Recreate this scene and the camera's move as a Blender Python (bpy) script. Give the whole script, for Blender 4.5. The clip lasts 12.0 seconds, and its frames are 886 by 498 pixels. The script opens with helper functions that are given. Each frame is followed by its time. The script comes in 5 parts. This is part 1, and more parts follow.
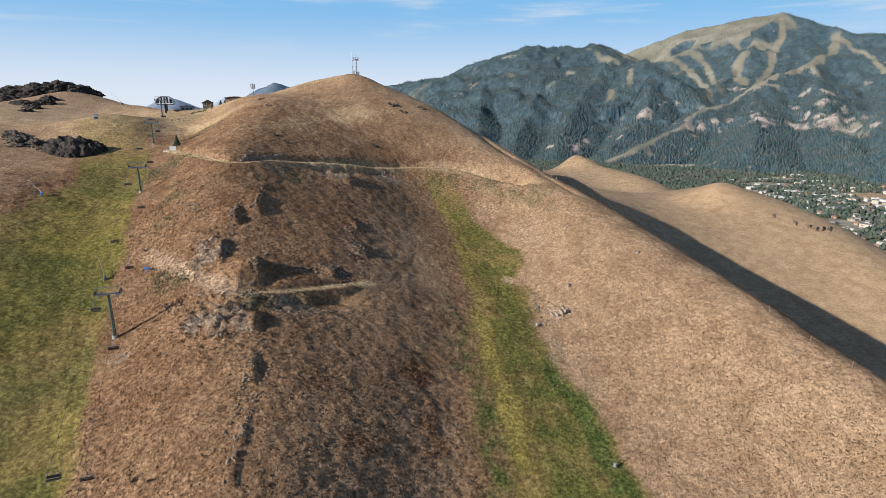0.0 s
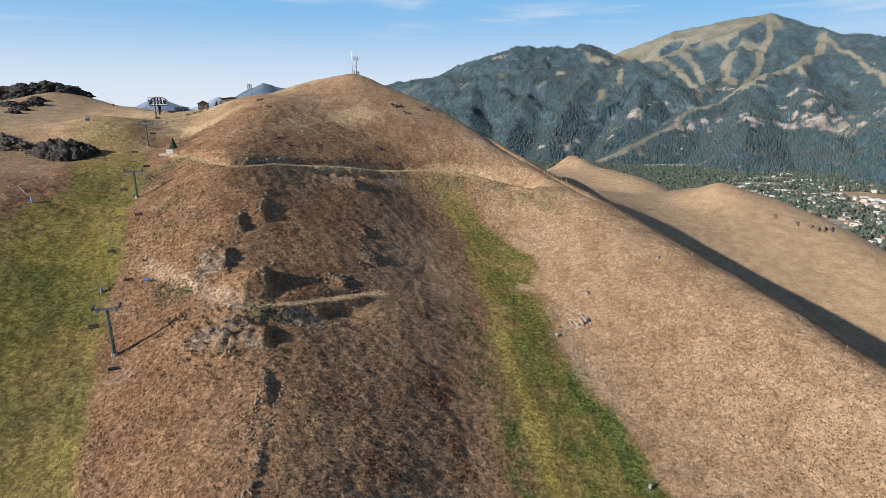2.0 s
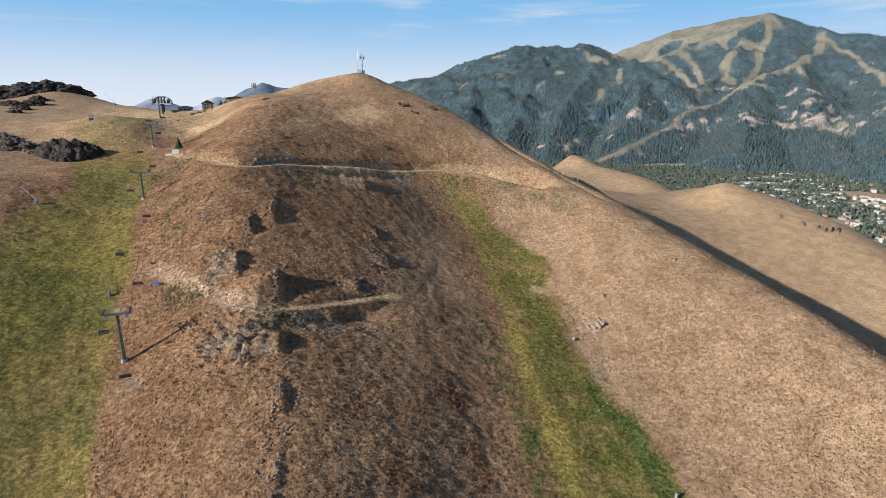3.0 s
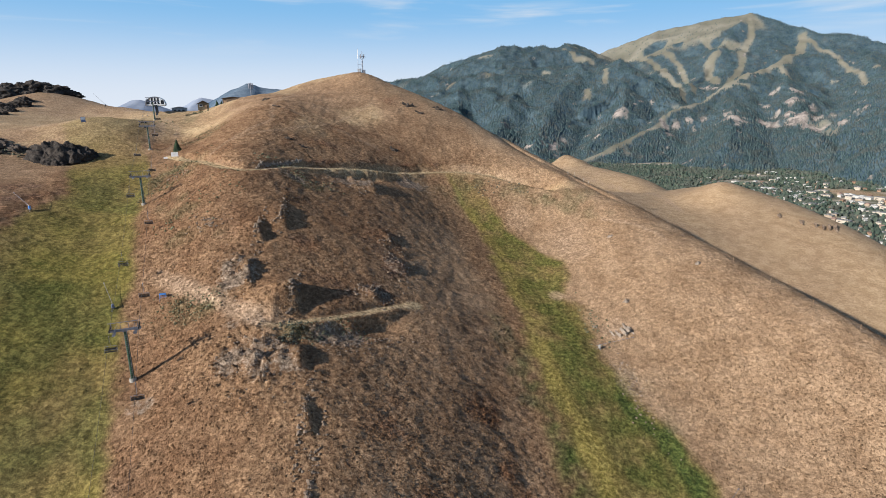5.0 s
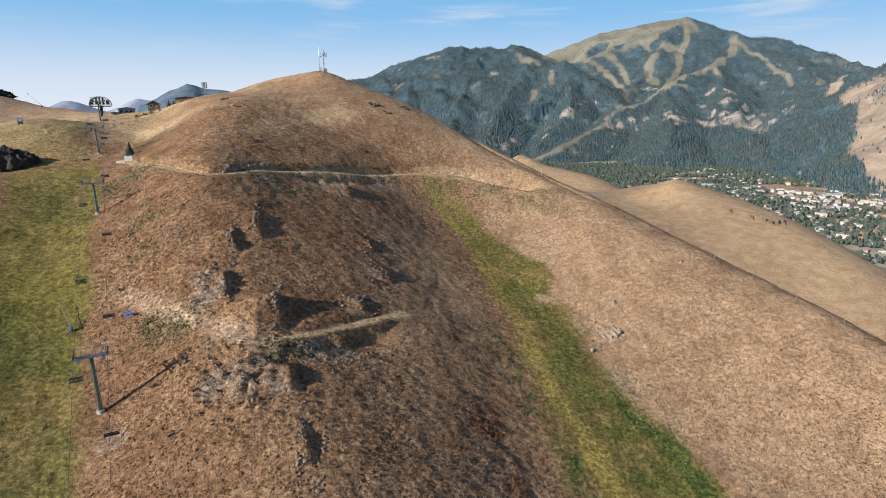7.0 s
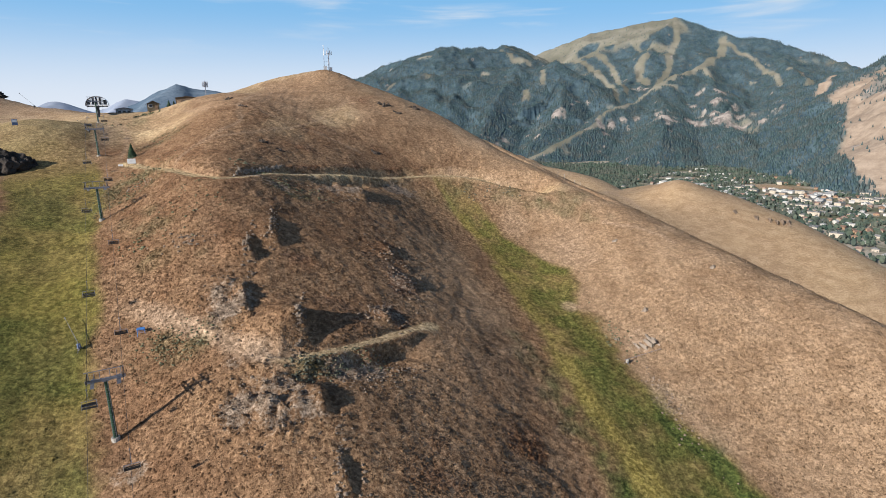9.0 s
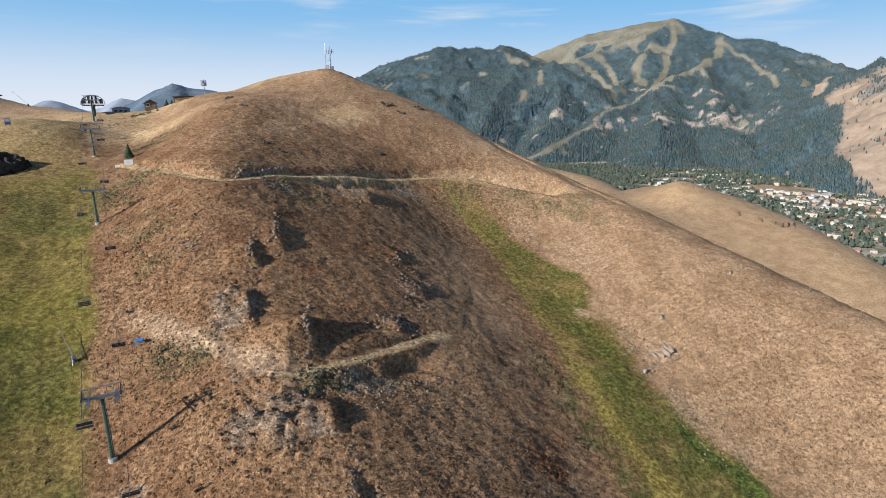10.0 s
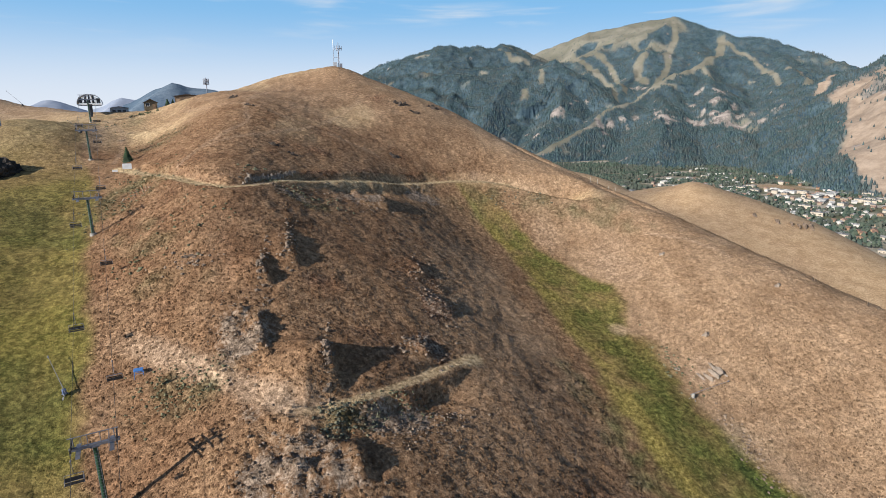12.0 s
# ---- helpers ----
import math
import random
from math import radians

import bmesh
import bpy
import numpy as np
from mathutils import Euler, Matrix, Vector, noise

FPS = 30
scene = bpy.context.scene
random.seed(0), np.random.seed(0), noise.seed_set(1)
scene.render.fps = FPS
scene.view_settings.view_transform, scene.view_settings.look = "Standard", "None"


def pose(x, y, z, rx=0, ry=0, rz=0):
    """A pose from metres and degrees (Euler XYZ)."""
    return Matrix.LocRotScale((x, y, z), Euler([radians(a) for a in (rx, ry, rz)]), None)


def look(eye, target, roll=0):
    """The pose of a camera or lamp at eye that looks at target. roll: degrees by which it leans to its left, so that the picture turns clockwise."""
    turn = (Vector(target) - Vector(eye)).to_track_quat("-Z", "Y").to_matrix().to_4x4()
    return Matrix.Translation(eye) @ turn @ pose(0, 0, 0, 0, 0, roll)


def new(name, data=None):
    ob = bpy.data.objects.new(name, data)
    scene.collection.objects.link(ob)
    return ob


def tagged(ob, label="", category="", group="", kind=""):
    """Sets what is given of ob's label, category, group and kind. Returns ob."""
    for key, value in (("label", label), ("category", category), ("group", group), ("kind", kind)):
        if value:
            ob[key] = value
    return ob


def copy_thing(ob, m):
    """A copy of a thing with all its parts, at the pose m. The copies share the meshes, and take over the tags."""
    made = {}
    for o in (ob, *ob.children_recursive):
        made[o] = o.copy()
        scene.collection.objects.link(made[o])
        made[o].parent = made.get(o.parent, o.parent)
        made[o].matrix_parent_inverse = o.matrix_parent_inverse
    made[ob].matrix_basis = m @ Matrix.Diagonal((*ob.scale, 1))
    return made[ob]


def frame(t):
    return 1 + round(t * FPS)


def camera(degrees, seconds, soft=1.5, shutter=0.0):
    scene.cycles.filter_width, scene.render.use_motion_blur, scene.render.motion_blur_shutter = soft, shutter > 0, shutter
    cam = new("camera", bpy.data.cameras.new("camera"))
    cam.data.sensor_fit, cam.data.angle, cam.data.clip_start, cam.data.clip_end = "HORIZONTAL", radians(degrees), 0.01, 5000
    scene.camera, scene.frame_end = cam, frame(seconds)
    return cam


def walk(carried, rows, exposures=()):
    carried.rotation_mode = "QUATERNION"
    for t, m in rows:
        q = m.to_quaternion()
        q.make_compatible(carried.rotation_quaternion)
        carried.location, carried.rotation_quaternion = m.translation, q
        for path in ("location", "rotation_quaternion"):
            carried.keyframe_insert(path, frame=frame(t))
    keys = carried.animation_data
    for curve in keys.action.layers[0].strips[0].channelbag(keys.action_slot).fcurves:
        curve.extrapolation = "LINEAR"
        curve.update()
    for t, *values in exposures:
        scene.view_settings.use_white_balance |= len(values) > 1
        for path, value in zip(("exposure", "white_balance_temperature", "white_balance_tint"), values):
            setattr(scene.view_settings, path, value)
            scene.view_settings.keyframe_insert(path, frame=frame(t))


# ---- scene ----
# ---------------------------------------------------------------- camera
cam = camera(77.5, 12.0, soft=0.6)
EXPOSURE = 0.70
PATH = [
    (0, (-0.623, -0.865, 99.062), (-0.617, 1.068, 98.55), 0.2),
    (0.5, (-1.791, 0.856, 99.128), (-1.771, 2.79, 98.618), 0.0),
    (1, (-3.215, 2.479, 99.177), (-3.186, 4.413, 98.666), 0.0),
    (1.5, (-4.738, 4.022, 99.146), (-4.702, 5.956, 98.635), 0.0),
    (2, (-6.398, 5.552, 99.118), (-6.358, 7.486, 98.607), 0.1),
    (2.5, (-8.227, 6.995, 99.073), (-8.183, 8.928, 98.562), 0.1),
    (3, (-10.045, 8.384, 98.997), (-10.0, 10.317, 98.485), 0.1),
    (5, (-17.174, 14.211, 98.802), (-17.083, 16.143, 98.291), -0.1),
    (5.5, (-19.093, 15.621, 98.753), (-18.922, 17.547, 98.242), -0.2),
    (6, (-20.904, 17.105, 98.667), (-20.681, 19.026, 98.157), -0.2),
    (6.5, (-22.721, 18.654, 98.563), (-22.47, 20.572, 98.054), -0.2),
    (7, (-24.498, 20.269, 98.458), (-24.232, 22.185, 97.949), -0.2),
    (7.5, (-26.245, 21.977, 98.404), (-25.971, 23.892, 97.896), -0.2),
    (9.5, (-32.244, 30.032, 98.235), (-31.939, 31.942, 97.727), -0.2),
    (10, (-33.163, 32.633, 98.225), (-32.853, 34.543, 97.717), -0.1),
    (10.5, (-33.965, 35.419, 98.213), (-33.654, 37.328, 97.704), -0.1),
    (11, (-34.859, 38.199, 98.21), (-34.549, 40.108, 97.7), -0.1),
    (11.5, (-35.797, 40.845, 98.224), (-35.487, 42.753, 97.712), -0.2),
    (12, (-36.666, 43.457, 98.258), (-36.357, 45.365, 97.747), -0.2),
]
walk(cam, [(t, look(eye, target, roll)) for t, eye, target, roll in PATH], [(0, EXPOSURE), (12, EXPOSURE)])

# ---------------------------------------------------------------- sky and sun
SUN_TO = Vector((0.857, 0.515, -0.417)).normalized()          # the way the sunlight travels
sun_el = math.asin(-SUN_TO.z)
sun_az = math.atan2(-SUN_TO.x, -SUN_TO.y)
world = bpy.data.worlds.new("sky")
scene.world = world
world.use_nodes = True
wn, wl = world.node_tree.nodes, world.node_tree.links
sky = wn.new("ShaderNodeTexSky")
sky.sky_type, sky.sun_disc = "NISHITA", False
sky.sun_elevation, sky.sun_rotation = sun_el, sun_az
sky.altitude, sky.air_density, sky.dust_density, sky.ozone_density = 1900, 1.0, 0.3, 2.5
wn["Background"].inputs["Strength"].default_value = 0.072
way = wn.new("ShaderNodeTexCoord").outputs["Generated"]
split = wn.new("ShaderNodeSeparateXYZ")
wl.new(way, split.inputs[0])


def world_range(value, a, b, c, d):
    node = wn.new("ShaderNodeMapRange")
    node.interpolation_type = "SMOOTHSTEP"
    for k, v in zip(("From Min", "From Max", "To Min", "To Max"), (a, b, c, d)):
        node.inputs[k].default_value = v
    wl.new(value, node.inputs["Value"])
    return node.outputs[0]


def world_mix(fac, a, b):
    node = wn.new("ShaderNodeMix")
    node.data_type = "RGBA"
    wl.new(fac, node.inputs["Factor"]), wl.new(a, node.inputs["A"])
    node.inputs["B"].default_value = (*b, 1)
    return node.outputs["Result"]


# pale haze towards the horizon all round, and thin streaks of high cloud
blue = world_mix(world_range(split.outputs["Z"], 0.16, 0.6, 0.92, 0.0), sky.outputs[0], (1.95, 4.4, 7.3))
hazy = world_mix(world_range(split.outputs["Z"], -0.01, 0.165, 1.0, 0.0), blue, (6.3, 6.9, 7.8))
spread = wn.new("ShaderNodeMapping")
spread.inputs["Location"].default_value, spread.inputs["Scale"].default_value = (0.35, 0.0, 0.0), (2.6, 2.6, 26.0)
wl.new(way, spread.inputs["Vector"])
streaks = wn.new("ShaderNodeTexNoise")
streaks.inputs["Scale"].default_value, streaks.inputs["Detail"].default_value, streaks.inputs["Distortion"].default_value = 1.3, 7, 0.4
wl.new(spread.outputs[0], streaks.inputs["Vector"])
cloudy = wn.new("ShaderNodeMath")
cloudy.operation = "MULTIPLY"
wl.new(world_range(streaks.outputs["Fac"], 0.52, 0.74, 0.0, 0.75), cloudy.inputs[0])
wl.new(world_range(split.outputs["Z"], 0.06, 0.16, 0.0, 1.0), cloudy.inputs[1])
wl.new(world_mix(cloudy.outputs[0], hazy, (6.6, 6.9, 7.2)), wn["Background"].inputs["Color"])
sun = new("sun", bpy.data.lights.new("sun", "SUN"))
sun.data.energy, sun.data.angle, sun.data.color = 5.0, radians(0.53), (1.0, 0.915, 0.82)
sun.matrix_world = look((0, 0, 300), Vector((0, 0, 300)) + SUN_TO)

# ---------------------------------------------------------------- small tools
def lattice(ix, iy, seed):
    h = np.sin(ix * 127.1 + iy * 311.7 + seed * 74.7) * 43758.5453
    return h - np.floor(h)


def value_noise(x, y, seed=0):
    ix, iy = np.floor(x), np.floor(y)
    fx, fy = x - ix, y - iy
    fx, fy = fx * fx * (3 - 2 * fx), fy * fy * (3 - 2 * fy)
    a, b = lattice(ix, iy, seed), lattice(ix + 1, iy, seed)
    c, d = lattice(ix, iy + 1, seed), lattice(ix + 1, iy + 1, seed)
    return (a + (b - a) * fx) * (1 - fy) + (c + (d - c) * fx) * fy


def fbm(x, y, size, octaves=4, seed=0):
    """Noise about 0, within about -1 to 1, with features of that size."""
    total, amp, norm = 0, 1.0, 0
    for k in range(octaves):
        total = total + amp * (value_noise(x / size, y / size, seed + k * 17) - 0.5) * 2
        norm += amp
        x, y, size, amp = 0.8 * x - 0.6 * y, 0.6 * x + 0.8 * y, size * 0.5, amp * 0.5
    return total / norm


def smooth(a, b, v):
    s = np.clip((v - a) / (b - a), 0, 1)
    return s * s * (3 - 2 * s)


def along(line, X, Y):
    """For points: distance to a polyline, signed side (positive to the right of its way), share of its length, and its third value there."""
    best = np.full(np.shape(X), 1e9)
    side, share, value = np.zeros_like(best), np.zeros_like(best), np.zeros_like(best)
    lens = [math.dist(a[:2], b[:2]) for a, b in zip(line, line[1:])]
    run, whole = 0.0, sum(lens)
    for (p, q), length in zip(zip(line, line[1:]), lens):
        dx, dy = (q[0] - p[0]) / length, (q[1] - p[1]) / length
        s = np.clip((X - p[0]) * dx + (Y - p[1]) * dy, 0, length)
        ex, ey = X - p[0] - s * dx, Y - p[1] - s * dy
        d = np.hypot(ex, ey)
        m = d < best
        best = np.where(m, d, best)
        side = np.where(m, np.sign(ex * dy - ey * dx), side)
        share = np.where(m, (run + s) / whole, share)
        if len(p) > 2:
            value = np.where(m, p[2] + (q[2] - p[2]) * s / length, value)
        run += length
    return best, side, share, value


def mesh_of(name, verts, faces, material=None, flat=False):
    me = bpy.data.meshes.new(name)
    verts, faces = np.asarray(verts, np.float32), np.asarray(faces, np.int32)
    n = faces.shape[1]
    me.vertices.add(len(verts))
    me.vertices.foreach_set("co", verts.ravel())
    me.loops.add(faces.size)
    me.loops.foreach_set("vertex_index", faces.ravel())
    me.polygons.add(len(faces))
    me.polygons.foreach_set("loop_start", np.arange(0, faces.size, n, dtype=np.int32))
    me.polygons.foreach_set("use_smooth", np.full(len(faces), not flat))
    me.update(calc_edges=True)
    if material:
        me.materials.append(material)
    return me


def attribute(me, name, values):
    me.attributes.new(name, "FLOAT", "POINT").data.foreach_set("value", np.asarray(values, np.float32))


def grid_faces(nx, ny):
    i = (np.arange(ny - 1)[:, None] * nx + np.arange(nx - 1)[None, :]).ravel()
    return np.stack([i, i + 1, i + nx + 1, i + nx], 1)


def part(name, bm, material, parent=None, label="", bevel=0.0):
    """One bmesh as one mesh object, under a thing or a part."""
    if bevel:
        bmesh.ops.bevel(bm, geom=list(bm.edges), offset=bevel, segments=1, affect="EDGES")
    me = bpy.data.meshes.new(name)
    bm.to_mesh(me)
    bm.free()
    me.materials.append(material)
    ob = new(name, me)
    if parent:
        ob.parent = parent
    if label:
        ob["label"] = label
    return ob


def box(bm, size, m):
    bmesh.ops.create_cube(bm, size=1, matrix=m @ Matrix.Diagonal((*size, 1)))
    return bm


def boxes(*items):
    """One bmesh of boxes, each (size, (x, y, z)) or (size, pose)."""
    bm = bmesh.new()
    for size, at in items:
        box(bm, size, at if isinstance(at, Matrix) else Matrix.Translation(at))
    return bm


def tube(bm, a, b, r0, r1=None, sides=10):
    a, b = Vector(a), Vector(b)
    turn = (b - a).to_track_quat("Z", "Y").to_matrix().to_4x4()
    bmesh.ops.create_cone(bm, cap_ends=True, segments=sides, radius1=r0, radius2=r0 if r1 is None else r1,
                          depth=(b - a).length, matrix=Matrix.Translation((a + b) / 2) @ turn)
    return bm


def tubes(*items, sides=8):
    bm = bmesh.new()
    for a, b, r in items:
        tube(bm, a, b, r, sides=sides)
    return bm


def empty(name, m, label, category, group="", kind=""):
    ob = new(name)
    ob.empty_display_size = 0.3
    ob.matrix_world = m
    return tagged(ob, label, category, group, kind)


# ---------------------------------------------------------------- materials
class Shader:
    """A node material with few words."""

    def __init__(self, name, rough=0.8, metal=0.0):
        self.mat = bpy.data.materials.new(name)
        self.mat.use_nodes = True
        self.n, self.l = self.mat.node_tree.nodes, self.mat.node_tree.links
        self.out = self.n["Principled BSDF"]
        self.out.inputs["Roughness"].default_value, self.out.inputs["Metallic"].default_value = rough, metal
        self.out.inputs["Specular IOR Level"].default_value = 0.3
        self.where = self.n.new("ShaderNodeTexCoord").outputs["Object"]

    def put(self, socket, value):
        if isinstance(value, (int, float, tuple)):
            if isinstance(value, tuple) and len(value) == 3:
                value = (*value, 1)
            socket.default_value = value
        else:
            self.l.new(value, socket)

    def noise(self, scale, detail=4, rough=0.55, warp=0.0, stretch=None):
        n = self.n.new("ShaderNodeTexNoise")
        n.inputs["Scale"].default_value, n.inputs["Detail"].default_value = scale, detail
        n.inputs["Roughness"].default_value, n.inputs["Distortion"].default_value = rough, warp
        if stretch:
            mp = self.n.new("ShaderNodeMapping")
            mp.inputs["Scale"].default_value = stretch
            self.l.new(self.where, mp.inputs["Vector"])
            self.l.new(mp.outputs[0], n.inputs["Vector"])
        else:
            self.l.new(self.where, n.inputs["Vector"])
        return n.outputs["Fac"]

    def ramp(self, fac, lo, hi, a=0.0, b=1.0):
        r = self.n.new("ShaderNodeMapRange")
        r.interpolation_type = "SMOOTHSTEP"
        for k, v in zip(("Value", "From Min", "From Max", "To Min", "To Max"), (fac, lo, hi, a, b)):
            self.put(r.inputs[k], v)
        return r.outputs[0]

    def math(self, op, a, b=0.0):
        m = self.n.new("ShaderNodeMath")
        m.operation = op
        self.put(m.inputs[0], a), self.put(m.inputs[1], b)
        return m.outputs[0]

    def mix(self, fac, a, b, mode="MIX"):
        m = self.n.new("ShaderNodeMix")
        m.data_type, m.blend_type = "RGBA", mode
        self.put(m.inputs["Factor"], fac), self.put(m.inputs["A"], a), self.put(m.inputs["B"], b)
        return m.outputs["Result"]

    def attr(self, name):
        a = self.n.new("ShaderNodeAttribute")
        a.attribute_name = name
        return a.outputs["Fac"]

    def island(self):
        return self.n.new("ShaderNodeNewGeometry").outputs["Random Per Island"]

    def object_random(self):
        return self.n.new("ShaderNodeObjectInfo").outputs["Random"]

    def color(self, value):
        self.put(self.out.inputs["Base Color"], value)
        return self

    def bump(self, height, distance, strength=1.0):
        b = self.n.new("ShaderNodeBump")
        b.inputs["Distance"].default_value, b.inputs["Strength"].default_value = distance, strength
        self.l.new(height, b.inputs["Height"])
        self.l.new(b.outputs[0], self.out.inputs["Normal"])
        return self


def painted(name, color, rough=0.5, metal=0.0, wear=0.35, scale=3.0):
    s = Shader(name, rough, metal)
    n = s.noise(scale, 6, 0.65)
    dark = tuple(c * (1 - wear) for c in color)
    s.color(s.mix(s.ramp(n, 0.35, 0.65), dark, color))
    s.bump(s.noise(scale * 8, 3), 0.004, 0.4)
    return s.mat


def hillside(name, tuft):
    """Dry grass, green grass, sagebrush, darker brown ground, bare soil, rock and beaten path, by the masks that the
    ground carries.
    """
    s = Shader(name, 0.95)
    s.out.inputs["Specular IOR Level"].default_value = 0.12
    big, mid, fine = s.noise(0.02, 5, 0.6), s.noise(0.16, 5, 0.6), s.noise(1.5, 5, 0.7)
    tiny = s.noise(6.0, 4, 0.65)
    dry = s.mix(s.ramp(mid, 0.35, 0.68), (0.174, 0.102, 0.058), (0.261, 0.166, 0.098))
    dry = s.mix(s.ramp(big, 0.4, 0.62), dry, s.mix(s.ramp(fine, 0.35, 0.65), (0.186, 0.111, 0.065), (0.281, 0.184, 0.108)))
    pale = s.mix(s.ramp(mid, 0.3, 0.7), (0.256, 0.175, 0.109), (0.352, 0.252, 0.165))
    # the pale and dark masks also offset sun and shade on the slopes in colour
    c = s.mix(s.attr("pale"), dry, pale)
    dark_brown = s.mix(s.ramp(s.noise(0.09, 4, 0.6), 0.4, 0.6), s.mix(s.ramp(fine, 0.35, 0.65), (0.122, 0.062, 0.035), (0.275, 0.148, 0.080)),
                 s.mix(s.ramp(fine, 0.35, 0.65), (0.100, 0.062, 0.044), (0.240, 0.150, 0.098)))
    c = s.mix(s.ramp(s.attr("dark"), 0.05, 0.95), c, dark_brown)
    gold = s.mix(s.ramp(mid, 0.3, 0.7), (0.36, 0.26, 0.15), (0.48, 0.37, 0.225))
    c = s.mix(s.attr("gold"), c, gold)
    green = s.mix(s.ramp(mid, 0.36, 0.64), (0.094, 0.096, 0.022), (0.182, 0.158, 0.043))
    green = s.mix(s.ramp(fine, 0.4, 0.7, 0.0, 0.6), green, (0.24, 0.19, 0.06))
    c = s.mix(s.attr("green"), c, green)
    lush = s.mix(s.ramp(fine, 0.35, 0.65), (0.036, 0.058, 0.017), (0.094, 0.114, 0.031))
    c = s.mix(s.attr("lush"), c, lush)
    yellow = s.mix(s.ramp(fine, 0.35, 0.65), (0.165, 0.140, 0.036), (0.275, 0.225, 0.075))
    c = s.mix(s.attr("yellow"), c, yellow)
    brush = s.mix(s.ramp(fine, 0.35, 0.65), (0.06, 0.075, 0.035), (0.15, 0.15, 0.085))
    c = s.mix(s.attr("brush"), c, brush)
    stone = s.mix(s.ramp(fine, 0.3, 0.7), (0.125, 0.098, 0.076), (0.265, 0.208, 0.160))
    c = s.mix(s.ramp(s.math("ADD", s.attr("rock"), s.ramp(fine, 0.3, 0.7, -0.25, 0.25)), 0.3, 0.75), c, stone)
    soil = s.mix(s.ramp(fine, 0.3, 0.7), (0.27, 0.190, 0.128), (0.40, 0.295, 0.208))
    c = s.mix(s.attr("soil"), c, soil)
    track = s.mix(s.ramp(fine, 0.3, 0.7), (0.36, 0.275, 0.155), (0.50, 0.395, 0.245))
    c = s.mix(s.attr("path"), c, track)
    flats = s.mix(s.ramp(s.noise(0.012, 4), 0.42, 0.6), (0.12, 0.13, 0.085), (0.36, 0.33, 0.28))
    c = s.mix(s.attr("valley"), c, flats)
    clump = s.ramp(s.noise(1.15, 3, 0.6, 0.6), 0.38, 0.62)
    c = s.mix(s.ramp(s.attr("pale"), 0.2, 0.9, 1.0, 0.5), c, s.mix(1.0, c, s.mix(clump, (0.74, 0.72, 0.70), (1.18, 1.18, 1.18)), "MULTIPLY"))
    if tuft:
        c = s.mix(1.0, c, s.mix(s.island(), (0.74, 0.73, 0.72), (1.20, 1.19, 1.17)), "MULTIPLY")
        s.bump(tiny, 0.04, 0.5)
        glow = s.n.new("ShaderNodeBsdfTranslucent")
        s.l.new(c, glow.inputs["Color"])
        both = s.n.new("ShaderNodeMixShader")
        both.inputs[0].default_value = 0.5
        s.l.new(s.out.outputs[0], both.inputs[1]), s.l.new(glow.outputs[0], both.inputs[2])
        s.l.new(both.outputs[0], s.n["Material Output"].inputs["Surface"])
    else:
        c = s.mix(1.0, c, s.mix(s.ramp(tiny, 0.3, 0.7), (0.78, 0.77, 0.76), (1.22, 1.21, 1.20)), "MULTIPLY")
        c = s.mix(1.0, c, s.mix(s.ramp(fine, 0.32, 0.68), (0.70, 0.69, 0.68), (1.24, 1.24, 1.24)), "MULTIPLY")
        s.bump(s.math("ADD", fine, s.math("MULTIPLY", tiny, 0.4)), 0.17, 0.9)
    return s.color(c).mat


GROUND, TUFT = hillside("hillside_ground", False), hillside("hillside_tufts", True)


def rock_material(name, dark, light, lichen):
    s = Shader(name, 0.9)
    a, b = s.noise(0.35, 6, 0.65), s.noise(2.5, 6, 0.7)
    c = s.mix(s.ramp(a, 0.35, 0.65), dark, light)
    c = s.mix(s.ramp(b, 0.55, 0.72, 0.0, 0.55), c, lichen)
    s.color(c).bump(s.math("ADD", a, s.math("MULTIPLY", b, 0.5)), 0.5, 1.0)
    return s.mat


BASALT = rock_material("dark_rock", (0.018, 0.016, 0.015), (0.052, 0.043, 0.037), (0.085, 0.068, 0.052))
STONE = rock_material("brown_rock", (0.11, 0.082, 0.062), (0.25, 0.190, 0.142), (0.29, 0.235, 0.17))

# ---------------------------------------------------------------- the lie of the land
FORMS, SPUR = [], []             # the main hill; the lower spur that runs out beyond its eastern ridge


def form(x, y, h, a, b, turn, of=FORMS):
    """A rounded rise (or hollow): middle, height, two spreads and the turn of the first."""
    of.append((x, y, h, a, b, turn))


form(-226.8, 262.8, 237.31, 286.3, 356.2, 0.325)
form(-25.8, 58.7, 14.23, 18.5, 66.4, 0.059)
form(260.9, 498.7, 123.44, 171.1, 280.9, 0.508)
form(-31.5, 273.1, 35.91, 33.5, 75.8, 0.249)
form(101.4, 59.8, 38.00, 26.9, 131.3, 0.451)
form(192.8, 796.4, 70.31, 65.0, 130.1, -1.427)
form(-438.4, 2.6, -66.71, 138.9, 47.6, 0.071)
form(319.6, 585.3, -53.89, 53.9, 103.3, -0.646)
form(217.5, 81.0, 41.23, 120.9, 42.8, -0.554)
form(93.9, -10.3, 31.70, 22.5, 81.0, 0.626)
form(245.8, 370.8, 36.42, 16.0, 44.4, 0.593)
form(-1.4, 181.4, -9.06, 23.5, 15.5, -0.983)
form(-200.8, 304.3, 8.12, 16.0, 22.7, 0.568)
form(-108.5, 250.3, 7.91, 15.8, 76.9, 0.822)
form(-64.5, 165.1, 15.55, 14.5, 42.3, 0.287)
form(-122.1, 212.8, 9.69, 16.0, 17.1, -1.537)
form(-41.0, 194.2, 3.56, 15.7, 131.1, -0.696)
form(-67.2, 269.8, 12.17, 17.1, 25.2, -1.351)
